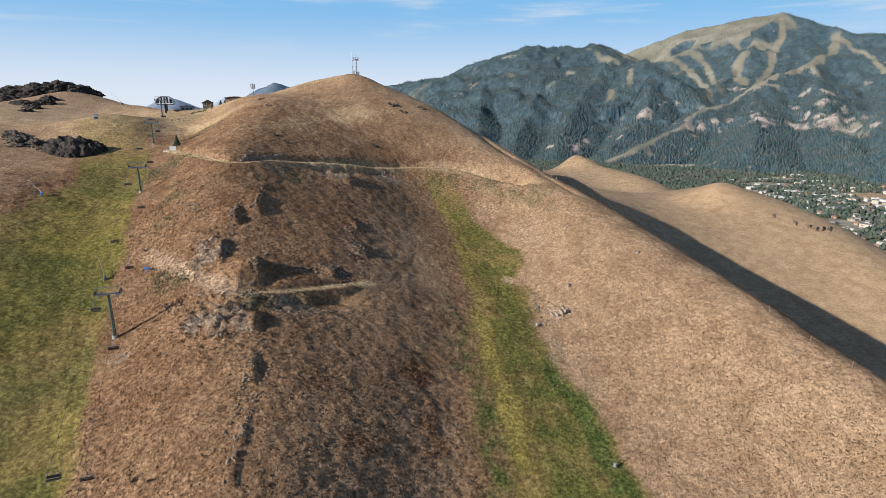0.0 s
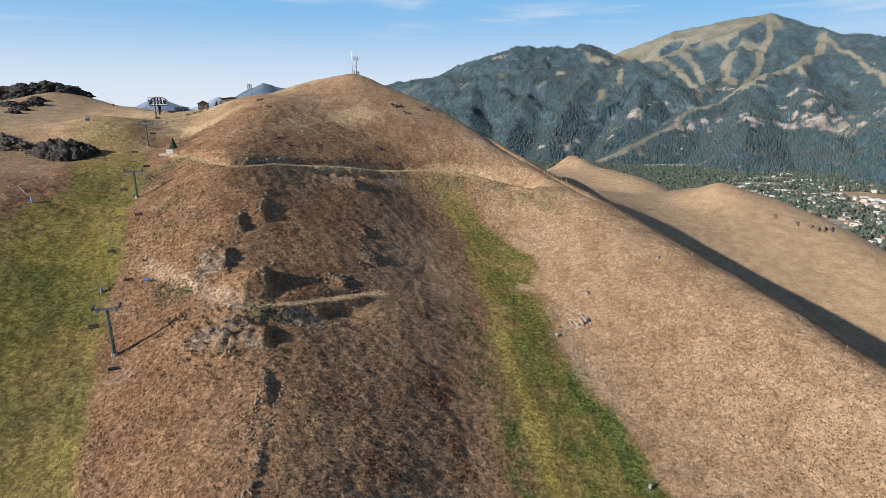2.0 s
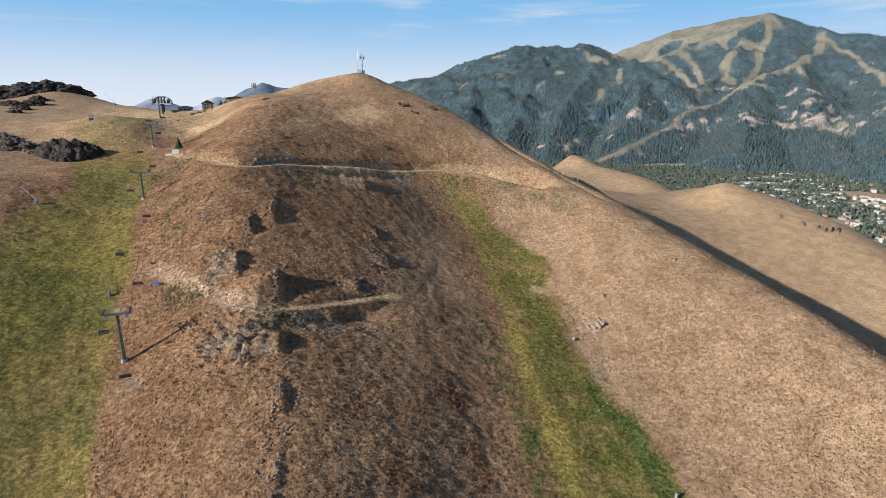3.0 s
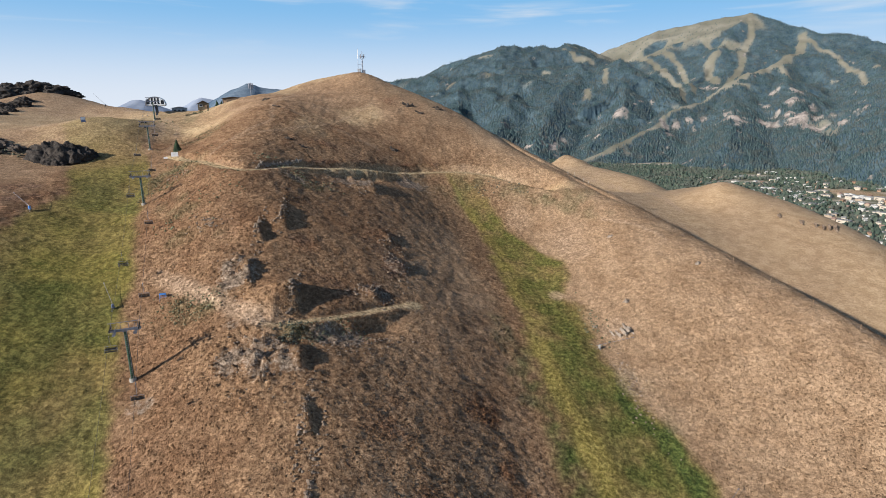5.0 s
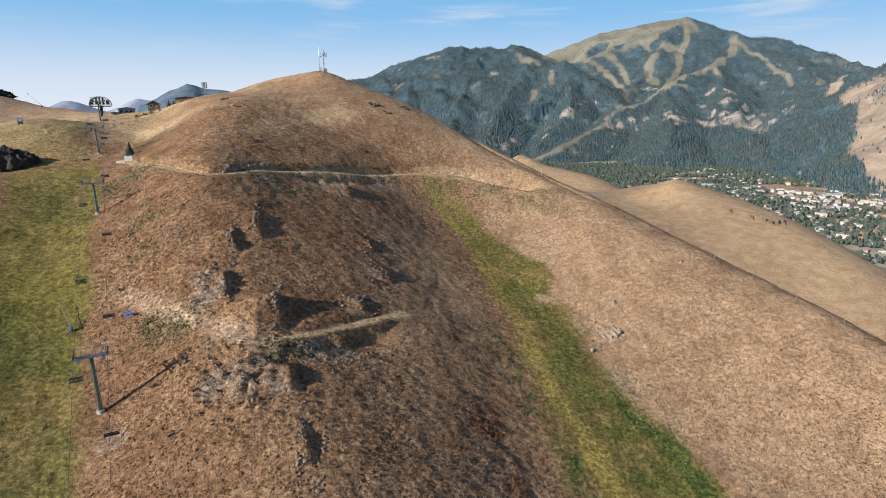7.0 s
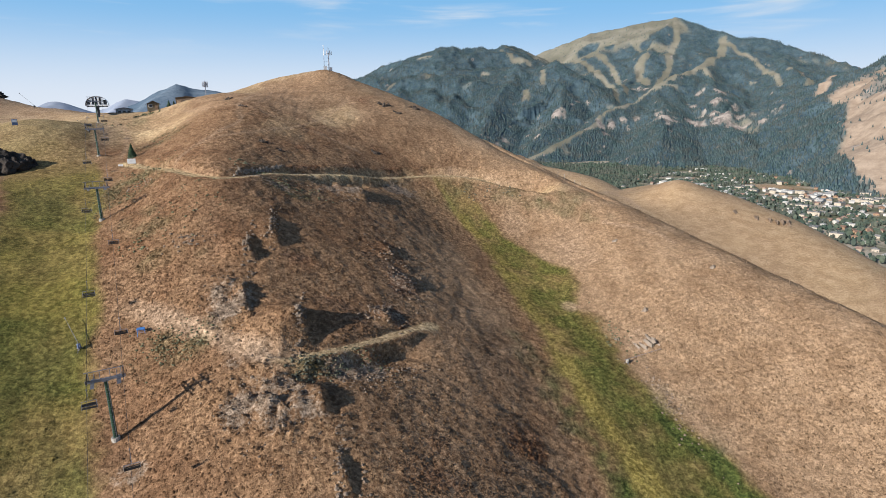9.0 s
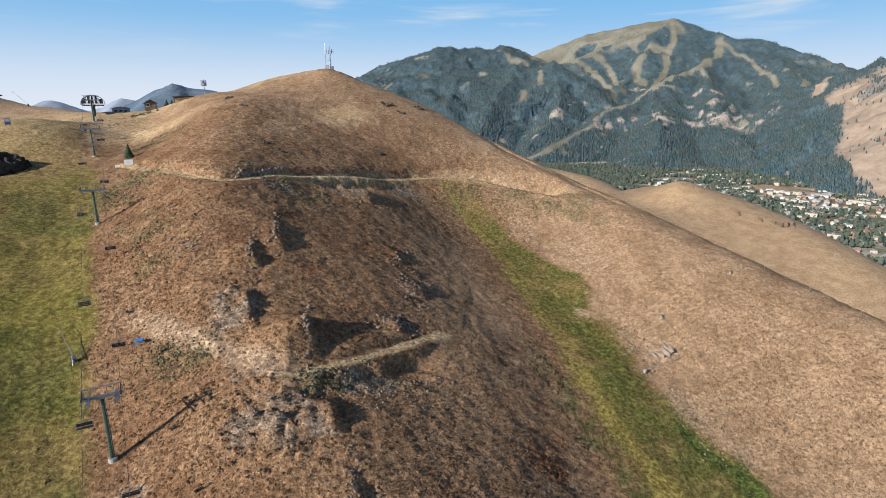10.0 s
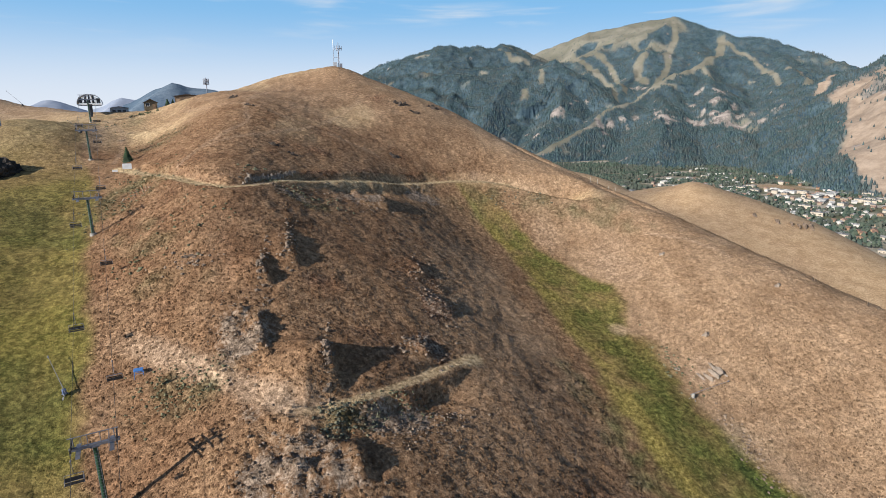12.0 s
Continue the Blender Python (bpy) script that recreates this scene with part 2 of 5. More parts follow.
form(-61.2, 229.1, 5.02, 24.6, 16.0, 1.405)
form(-86.3, 187.2, 3.19, 15.8, 131.2, -0.685)
form(-88.4, 186.4, -2.55, 38.3, 128.6, 0.709)
form(-88.8, 205.2, -5.67, 28.6, 15.8, -1.422)
form(-98.5, 185.0, 5.25, 15.9, 15.8, 1.426)
form(-92.2, 233.8, 2.19, 27.2, 34.0, -1.413)
form(-79, 236, 2.4, 12, 13, 0.0)
form(19, 147, -1.8, 12, 14, 0.0)
form(27, 179, -3.6, 15, 13, 0.0)
form(46, 163, -1.3, 12, 14, 0.0)
form(-9, 122, 1.4, 9, 10, 0.0)
form(13, 114, 1.6, 8, 22, 0.0)
form(-120, 188, -2.4, 13, 10, 0.0)
form(-49, 96, 1.7, 10, 11, 0.0)
form(-53, 114, 1.0, 9, 9, 0.0)
form(-65, 138, 1.8, 12, 14, 0.0)
form(-37, 155, 2.7, 12, 19, 0.0)
form(-26, 136, 1.2, 9, 12, 0.0)
form(-10, 178, 1.3, 9, 14, 0.0)
form(-10, 94, 1.4, 8, 14, 0.0)
form(-87, 246, 2.6, 9, 8, 0.0)
form(5, 172, 2.0, 10, 16, 0.0)
form(-55, 257, -2.0, 9, 12, 0.0)
form(-40, 267, 2.2, 6, 8, 0.0)
form(-24, 207, -1.6, 16, 16, 0.0)
form(58, 126, -1.2, 9, 12, 0.0)
# the spur beyond
form(75.9, 444.6, 173.66, 225.1, 323.6, 0.768, SPUR)
form(219.2, 622.5, 33.27, 351.3, 37.7, -1.432, SPUR)
form(423.7, 111.0, -44.38, 109.8, 353.2, -0.510, SPUR)
form(327.2, 526.2, -18.64, 133.3, 34.2, 0.029, SPUR)
form(153.7, 763.9, 63.25, 105.5, 123.8, -0.755, SPUR)
form(330.4, 454.6, 24.42, 130.5, 37.2, -1.335, SPUR)
form(205.8, 410.1, 11.36, 16.1, 15.9, 1.519, SPUR)
form(177, 722, 14.0, 16, 10, -0.5, SPUR)
form(62, 311, 44.0, 30, 45, -0.4, SPUR)

VALLEY = -140.0
# upper trail across the hill, lower bench, and the small cliffs that face away from the sun
TRAIL = [(-92, 186), (-87, 181.4), (-80.6, 174.7), (-75.5, 169.2), (-67, 159.4), (-61.4, 157.2), (-56.8, 159.8), (-52, 166.7), (-46, 172.4), (-39.2, 178.2), (-31.8, 184.4), (-24, 191), (-15, 198.3), (-8.4, 201.4), (0.5, 203.1), (8.4, 202.6), (17, 199.2), (25.5, 196), (33, 193.5)]
BENCH = [(-78, 126.5), (-73.8, 126), (-69.5, 124.6), (-63.5, 120.6), (-58.5, 117.4), (-54.7, 114.6), (-50.5, 111.6), (-46.9, 109.5), (-44, 108.2), (-39.9, 110), (-36, 112.3), (-32, 115.1), (-27.2, 118.9), (-22, 123.6), (-17.5, 126.6)]
SCARPS = [  # line, height, how far back its crest reaches
    ([(-43.6, 122.6), (-41.5, 117), (-40.7, 114.2), (-40.1, 111.4)], 3.5, 7),
    ([(-53.2, 140.0), (-52.2, 135.8), (-51.0, 131.6)], 1.7, 4),
    ([(-50.6, 149.4), (-48.5, 145.0), (-46.9, 137)], 1.3, 4),
    ([(-38.0, 105), (-37.1, 102.3), (-36.7, 98.6)], 1.8, 5),
    ([(-36.0, 95.5), (-34.0, 89.8), (-33.2, 85.6)], 0.85, 4),
    ([(-32.6, 82.0), (-32.1, 77.3), (-31.2, 72.0), (-30.4, 66)], 0.6, 3),
    ([(-52.6, 129.5), (-50.7, 121.5), (-49.8, 116.0)], 0.8, 5),
    ([(-26.6, 154), (-25.2, 151.0), (-23.4, 146.5)], 0.9, 3),
    ([(-22.4, 143.0), (-21.3, 139.8), (-20.7, 136.4)], 1.0, 3),
    ([(-27.2, 128), (-26.2, 125.6), (-25.2, 123.4)], 1.0, 3),
    ([(-31.4, 177.6), (-29.6, 174), (-28.6, 170.5)], 1.6, 5),
]


def rises(X, Y, forms=FORMS):
    H = np.full(np.shape(X), VALLEY)
    for x, y, h, a, b, turn in forms:
        c, s = math.cos(turn), math.sin(turn)
        u, v = c * (X - x) + s * (Y - y), c * (Y - y) - s * (X - x)
        H = H + h * np.exp(-0.5 * (u * u / (a * a) + v * v / (b * b)))
    return H


def graded(line, drop):
    """The line with the trail's height at each bend."""
    return [(x, y, float(rises(np.array(x), np.array(y))) - drop) for x, y in line]


# the eastern ridge line from the foot up past the summit, with its heights
CREST = [(118, 0, 27), (105, 30, 34), (92, 65, 42), (81, 93, 48.6), (76, 107, 51.5), (70, 123, 55.6), (64, 140, 59), (56, 160, 63.3), (48, 180, 68.3), (33, 205, 75.5), (14, 236, 86), (-8, 258, 98), (-30, 276, 106), (-45, 320, 92)]
LIFTED = [(x, y, z - float(rises(np.array(x), np.array(y)))) for x, y, z in CREST]
TRAIL3, BENCH3 = graded(TRAIL, 0.5), graded(BENCH, 0.2)


def land(X, Y):
    X, Y = np.asarray(X, float), np.asarray(Y, float)
    H = rises(X, Y)
    d, side, share, lift = along(LIFTED, X, Y)
    zc = along(CREST, X, Y)[3]
    ends = smooth(0.0, 0.06, share) * smooth(1.0, 0.94, share)
    H = H + lift * np.exp(-(d / 16) ** 2) * ends
    beyond = np.maximum(zc - 0.85 * (np.sqrt(d * d + 64) - 8), rises(X, Y, SPUR))
    H = np.where((side > 0) & (share > 0.001) & (share < 0.999), beyond, H)
    H = np.where((side > 0) & (share >= 0.999) & (X > -45), np.maximum(np.minimum(H, beyond), rises(X, Y, SPUR)), H)
    H = np.where((share <= 0.001) & (X > 110), np.minimum(H, np.maximum(zc - 0.5 * d, rises(X, Y, SPUR))), H)
    hill = smooth(-135, -100, H)
    H = H + hill * (0.5 * fbm(X, Y, 22, 3, 3) + 0.13 * fbm(X, Y, 5, 3, 5))
    for line, high, back in SCARPS:
        d, side, share, _ = along(line, X + 0.7 * fbm(X, Y, 2.5, 2, 9), Y)
        fade = smooth(0, 0.6, share) * smooth(1, 0.9, share)
        fade = fade * smooth(3.0, 0.0, np.maximum(0, d - back))
        crest = np.where(side > 0, np.exp(-(d / back) ** 2), 1.25 * np.exp(-(d / 0.5) ** 2) - 0.25 * np.exp(-(d / 3.5) ** 2))
        H = H + high * fade * crest * (0.8 + 0.3 * fbm(X, Y, 3, 2, 4))
    for line, half, up, down, start in ((TRAIL3, 1.5, 1.6, 0.95, 0.0), (BENCH3, 1.3, 1.2, 1.25, 0.46)):
        d, _, share, z = along(line, X, Y)
        over = np.maximum(0, d - half)
        fade = smooth(1.0, 0.93, share) * smooth(start, start + 0.08, share) * (d < 14)
        H = H + fade * (np.clip(H, z - down * over - 0.04, z + up * over + 0.04) - H)
    # steep broken banks below the trail and below the bench
    for line, a, b, deep in ((TRAIL, 0.42, 0.66, 1.7), (BENCH, 0.58, 0.94, 1.8)):
        d, side, share, _ = along(line, X, Y)
        bank = smooth(1.3, 2.5, d + 1.1 * fbm(X, Y, 2.2, 3, 17)) * smooth(9, 2.6, d) * (side > 0) * (0.85 + 0.6 * fbm(X, Y, 3.5, 3, 18))
        H = H - deep * bank * smooth(a - 0.06, a + 0.06, share) * smooth(b + 0.06, b - 0.12, share)
    rocky = fbm(X, Y, 1.7, 3, 8)
    left = np.exp(-(((X + 45) / 8) ** 2 + ((Y - 101) / 9) ** 2)) + np.exp(-(((X + 54) / 5) ** 2 + ((Y - 122) / 7) ** 2))
    H = H + left * (1.9 * np.abs(rocky) + 1.1 * np.abs(fbm(X, Y, 4.0, 3, 14)) - 0.5)
    smoothed = 1 - 0.85 * smooth(2.4, 1.0, np.minimum(along(TRAIL, X, Y)[0], along(BENCH, X, Y)[0]))
    return H + hill * smoothed * (0.20 * fbm(X, Y, 1.4, 2, 12) + 0.10 * fbm(X, Y, 3.2, 2, 13))


def level(x, y):
    return float(land(np.array([x]), np.array([y]))[0])


# polygons of the plan by two edges, west and east, as x at given y
def between(X, Y, west, east, soft=2.0):
    wy, wx = zip(*sorted((y, x) for x, y in west))
    ey, ex = zip(*sorted((y, x) for x, y in east))
    wob = 1.8 * fbm(X, Y, 7, 3, 21) + 1.0 * fbm(X, Y, 2.2, 2, 22)
    w, e = np.interp(Y, wy, wx) + wob, np.interp(Y, ey, ex) + wob
    lo, hi = max(wy[0], ey[0]), min(wy[-1], ey[-1])
    return smooth(-soft, soft, X - w) * smooth(-soft, soft, e - X) * smooth(lo - 1, lo + 6, Y) * smooth(hi + 1, hi - 6, Y)


def blob(X, Y, x, y, a, b=None, turn=0.0):
    b, c, s = b or a, math.cos(turn), math.sin(turn)
    wob = 1 + 0.5 * fbm(X, Y, 5, 3, 31)
    u, v = (c * (X - x) + s * (Y - y)) / a, (c * (Y - y) - s * (X - x)) / b
    return smooth(1.25, 0.45, np.hypot(u, v) * wob)


def dry_field(X, Y):
    """A dry open field on the valley floor."""
    return blob(X, Y, 1170, 1465, 105, 60, -0.75)


def masks(X, Y):
    m = {}
    one = np.zeros_like(X)
    patch, spot = fbm(X, Y, 18, 4, 41), fbm(X, Y, 3.5, 3, 43)
    run = between(X, Y, [(-175, 40), (-150, 100), (-108, 133), (-107, 160), (-121, 185), (-134, 207), (-130, 240)],
                  [(-46, 40), (-57, 72), (-62, 84), (-68, 100), (-75, 121), (-80.5, 138), (-87, 155), (-92, 172), (-98, 186), (-107, 201), (-117, 240)], 1.6)
    west = [(11.8, 60), (11.8, 84), (10.7, 95), (10.0, 102), (8.6, 108.5), (7.2, 115), (6.6, 121), (6.7, 128), (7.3, 135.3), (6.3, 141.5), (5.4, 147.8), (3.7, 157), (3.0, 166), (1.8, 174.5), (-1.0, 183), (-3.8, 189), (-7, 199), (-9, 202)]
    east_edge = [(40, 60), (34, 84), (33, 94), (31.6, 102), (27.4, 108), (26, 112), (25.4, 117), (23.2, 122), (22.2, 129), (22.4, 136), (22.4, 141), (18.2, 145.6), (20.4, 150), (22.6, 154.4), (23.2, 159.6), (19.6, 164.5), (15.2, 170.7), (10, 178), (7.2, 184.5), (5.4, 191.6), (0, 202)]
    gully = between(X, Y, west, east_edge, 2.0)
    gw, ge = (np.interp(Y, [p[1] for p in edge], [p[0] for p in edge]) for edge in (west, east_edge))
    u = (X - gw + 1.1 * fbm(X, Y, 5, 3, 45)) / (ge - gw)
    low = smooth(138, 118, Y)
    m["green"] = np.clip(run * (0.8 + 0.5 * patch) * (1 - 0.62 * smooth(168, 205, Y)) + gully * (0.8 + 0.4 * spot) * (1 - 0.5 * smooth(178, 198, Y)), 0, 1)
    strip = lambda a, b, e: smooth(a - e, a + e, u) * smooth(b + e, b - e, u)
    m["lush"] = np.clip(0.5 * run * smooth(-0.05, 0.4, fbm(X, Y, 13, 3, 47)) * smooth(-118, -100, X) * smooth(190, 160, Y)
                        + low * smooth(60, 75, Y) * smooth(130, 114, Y) * strip(-0.22, 0.04, 0.10) * (0.66 + 0.9 * spot) + low * smooth(116, 104, Y) * strip(0.80, 0.97, 0.06) * (0.8 + 0.7 * spot)
                        + gully * (0.34 + 0.2 * low + 0.5 * spot) * smooth(0.22, 0.4, u) * smooth(196, 178, Y), 0, 1)
    m["yellow"] = np.clip(low * strip(0.05, 0.27, 0.05) * (0.85 + 0.8 * spot) * smooth(84, 100, Y) + gully * smooth(128, 140, Y) * strip(-0.05, 0.2, 0.07) * (0.7 + 0.8 * spot)
                          + 0.3 * gully * smooth(0.35, 0.7, spot) + 0.14 * run * smooth(0.0, 0.5, fbm(X, Y, 9, 3, 57)), 0, 1)
    east = smooth(8, 22, X + 0.12 * (Y - 150)) * (1 - gully)
    m["pale"] = np.clip(east * (0.75 + 0.3 * patch) + 0.9 * smooth(110, 160, X) + (0.5 + 0.4 * patch) * smooth(196, 226, Y) * smooth(40, 10, X) + 0.6 * smooth(-112, -126, X), 0, 1)
    brown = between(X, Y, [(-32, 55), (-33, 90), (-36.5, 97), (-40.5, 106), (-44, 118), (-51, 140), (-52, 172)],
                    [(6, 55), (3, 84), (2, 100), (3, 130), (-4, 160), (-14, 178)], 3.0)
    # brown slope turned from the sun: lightened in its colour against the shade
    m["pale"] = np.clip(m["pale"] + brown * (0.34 + 0.3 * patch) * smooth(-34, -12, X) + 0.4 * brown * smooth(-22, -4, X) * smooth(122, 140, Y), 0, 1)
    # first term dims the sunny west slope in colour, to offset strong sunlight
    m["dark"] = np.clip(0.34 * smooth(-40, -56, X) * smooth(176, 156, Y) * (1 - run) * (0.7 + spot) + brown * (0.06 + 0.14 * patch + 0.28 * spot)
                        # darker brown patches on the slope, at scarps and below the bench
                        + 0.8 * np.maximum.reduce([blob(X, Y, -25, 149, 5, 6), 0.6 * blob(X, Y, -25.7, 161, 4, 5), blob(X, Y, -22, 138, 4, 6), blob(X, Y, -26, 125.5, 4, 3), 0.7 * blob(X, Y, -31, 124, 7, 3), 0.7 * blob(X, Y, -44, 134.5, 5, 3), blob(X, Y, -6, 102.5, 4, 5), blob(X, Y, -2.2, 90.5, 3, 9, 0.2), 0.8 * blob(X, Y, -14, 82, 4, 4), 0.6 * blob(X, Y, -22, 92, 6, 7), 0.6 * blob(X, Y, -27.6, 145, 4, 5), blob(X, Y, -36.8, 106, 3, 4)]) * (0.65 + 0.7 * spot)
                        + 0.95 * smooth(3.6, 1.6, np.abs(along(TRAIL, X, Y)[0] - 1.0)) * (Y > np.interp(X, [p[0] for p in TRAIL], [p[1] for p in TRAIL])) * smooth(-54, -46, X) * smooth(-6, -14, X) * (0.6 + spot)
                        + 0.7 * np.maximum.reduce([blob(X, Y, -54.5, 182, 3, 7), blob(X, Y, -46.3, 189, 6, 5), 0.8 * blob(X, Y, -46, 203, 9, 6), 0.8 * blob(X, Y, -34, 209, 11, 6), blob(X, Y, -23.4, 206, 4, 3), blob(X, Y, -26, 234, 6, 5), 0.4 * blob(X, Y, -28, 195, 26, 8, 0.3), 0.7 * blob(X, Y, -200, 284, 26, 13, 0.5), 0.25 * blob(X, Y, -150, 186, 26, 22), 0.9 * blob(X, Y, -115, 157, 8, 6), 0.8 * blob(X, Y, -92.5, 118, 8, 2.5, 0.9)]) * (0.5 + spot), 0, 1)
    for off in (5.2, 7.0, 11.5, 13.2):
        wheel = [(x - off, y) for x, y in ((-60, 84), (-72, 116), (-84, 148), (-94, 174), (-104, 200))]
        m["dark"] = np.clip(m["dark"] + run * (0.55 if off < 8 else 0.3) * np.exp(-((along(wheel, X, Y)[0] + 0.25 * spot) / 0.42) ** 2), 0, 1)
    verge = 0.42 * smooth(-56, -46, X) * smooth(3.6, 1.4, along(TRAIL, X, Y)[0] + 0.8 * spot)
    saddle = np.maximum(blob(X, Y, -125, 236, 34, 44, 0.4), 0.8 * blob(X, Y, -165, 235, 40, 30)) * (1 - run)
    m["gold"] = np.clip(verge + 0.35 * run * smooth(172, 206, Y) + 0.6 * saddle + 0.55 * smooth(0.1, 0.5, patch) * smooth(175, 215, Y) * smooth(-120, -60, -np.abs(X + 40)) + (0.28 + 0.25 * patch) * smooth(110, 160, X), 0, 1)
    m["brush"] = np.clip(np.maximum.reduce([blob(X, Y, -61, 115, 7, 5), 0.8 * blob(X, Y, -84, 168, 8, 9), blob(X, Y, -39, 107, 4, 3), 0.9 * blob(X, Y, -47, 161, 6, 3), 0.8 * blob(X, Y, -72, 144, 5, 3),
                                             0.7 * blob(X, Y, -76.5, 150, 4, 4), 0.7 * blob(X, Y, -67, 134, 6, 3), 0.8 * blob(X, Y, 28.5, 112, 3, 12, 0.35), 0.75 * blob(X, Y, 1.5, 128, 3.4, 10), 0.9 * blob(X, Y, 3, 113, 3, 9), 0.7 * blob(X, Y, 2, 197, 9, 4), 0.6 * blob(X, Y, 15, 194, 9, 4), 0.75 * blob(X, Y, 23, 189, 8, 4), 0.7 * blob(X, Y, 34, 186, 8, 6), 0.5 * blob(X, Y, 38, 178, 6, 5), 0.5 * blob(X, Y, -6, 191, 6, 5), 0.5 * blob(X, Y, 24, 140, 3, 5), 0.6 * blob(X, Y, -88, 205, 8, 10), 0.45 * blob(X, Y, -120, 246, 16, 5), 0.5 * blob(X, Y, -103, 236, 4, 10), 0.4 * blob(X, Y, -150, 250, 14, 5)]) * (0.35 + 0.9 * spot), 0, 1)
    m["rock"] = np.clip(np.maximum.reduce([blob(X, Y, -44, 101, 7, 7), 0.9 * blob(X, Y, -54, 122, 4.5, 6.5), 0.7 * blob(X, Y, -51, 108.5, 2.5, 2), blob(X, Y, -35, 172.5, 9, 4.5, 0.65), blob(X, Y, -20, 188, 7, 3.5, 0.65), 0.7 * blob(X, Y, -50, 161, 5, 2), 0.5 * blob(X, Y, -22, 139, 4, 6), 0.6 * blob(X, Y, -26, 126, 4, 3), 0.5 * blob(X, Y, -64.5, 136.8, 4, 2), 0.8 * blob(X, Y, -62, 95, 3, 2),
                                            0.9 * blob(X, Y, -32, 110, 6, 3, 0.5), 0.6 * blob(X, Y, 28.5, 131, 3, 3)]) * (0.75 + 0.6 * spot), 0, 1)
    dt, _, st, _ = along(TRAIL, X, Y)
    db, _, sb, _ = along(BENCH, X, Y)
    m["path"] = np.clip(smooth(1.7, 0.85, dt + 0.3 * spot) * smooth(1.0, 0.93, st) + 0.8 * smooth(1.5, 0.5, db + 0.5 * spot) * smooth(0.5, 0.6, sb), 0, 1)
    up = Y > np.interp(X, [p[0] for p in TRAIL], [p[1] for p in TRAIL])
    m["soil"] = np.clip(up * smooth(4, 1.9, dt) * (smooth(-82, -72, X) * smooth(-56, -66, X) * 0.3 + 0.6 * smooth(0.72, 0.78, st) * smooth(0.93, 0.86, st)) * (0.6 + spot)
                        + 0.85 * smooth(2.6, 0.5, db + 0.9 * spot) * smooth(0.02, 0.2, sb) * smooth(0.62, 0.45, sb) + 0.5 * blob(X, Y, -46, 110, 4.5, 2.5)
                        + 0.42 * blob(X, Y, 28.3, 164, 5, 6) + 0.36 * blob(X, Y, 28, 173, 7, 6) + 0.3 * blob(X, Y, 14, 183, 4, 7) + 0.6 * blob(X, Y, 18, 146, 2.5, 2.5) + 0.6 * blob(X, Y, 27.5, 115, 2.6, 9, 0.3) * (0.7 + spot)
                        + 0.75 * smooth(3.0, 1.0, along([(142, 667), (169, 581), (190, 530), (172, 440), (165, 384)], X, Y)[0]) + 0.5 * smooth(1.0, 0.3, along([(38, 173), (45, 166), (49, 160), (50, 156)], X, Y)[0])
                        + 0.4 * smooth(1.0, 0.3, along([(70, 128), (75, 112), (75.5, 100), (78, 88)], X, Y)[0] + 0.3 * spot)
                        + 0.5 * blob(X, Y, -108, 215, 3, 18, 0.25) * (1 - run) + 0.55 * blob(X, Y, 28, 131, 4, 3), 0, 1)
    for line, strength in (([(-66, 212), (-63, 196), (-68, 184), (-74, 172)], 0.4), ([(-34, 230), (-46, 206), (-58, 190), (-70, 178)], 0.3), ([(-88, 232), (-76, 216), (-56, 206), (-30, 200)], 0.3),
                           ([(-112, 236), (-103, 222), (-98, 206), (-95, 192)], 0.45), ([(-170, 262), (-150, 246), (-132, 240), (-120, 244)], 0.4), ([(-60, 244), (-64, 232), (-66, 212)], 0.4)):
        m["soil"] = np.clip(m["soil"] + strength * smooth(1.1, 0.3, along(line, X, Y)[0] + 0.5 * spot), 0, 1)
    m["valley"] = smooth(-108, -126, rises(X, Y)) * smooth(-60, -110, rises(X, Y, SPUR)) * (1 - dry_field(X, Y))
    return m


def spaced(dense0, dense1, step, far0, far1, growth):
    mid = np.arange(dense0, dense1, step)
    out = [mid]
    for start, end, sign in ((mid[0], far0, -1), (mid[-1], far1, 1)):
        v, s, line = start, step, []
        while (end - v) * sign > 0:
            s *= growth
            v += sign * s
            line.append(v)
        out.append(np.array(line))
    return np.sort(np.concatenate(out))


gx = spaced(-112, 90, 0.5, -4800, 4800, 1.035)
gy = spaced(62, 212, 0.5, -4800, 4800, 1.035)
GX, GY = np.meshgrid(gx, gy)
GX, GY = GX.ravel(), GY.ravel()
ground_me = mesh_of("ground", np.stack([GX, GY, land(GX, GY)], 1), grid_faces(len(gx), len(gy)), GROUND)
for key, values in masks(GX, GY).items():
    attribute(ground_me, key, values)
ground = tagged(new("ground", ground_me), "dry grassy hillside with a green mown run and a grassy gully", "hill", kind="structure")


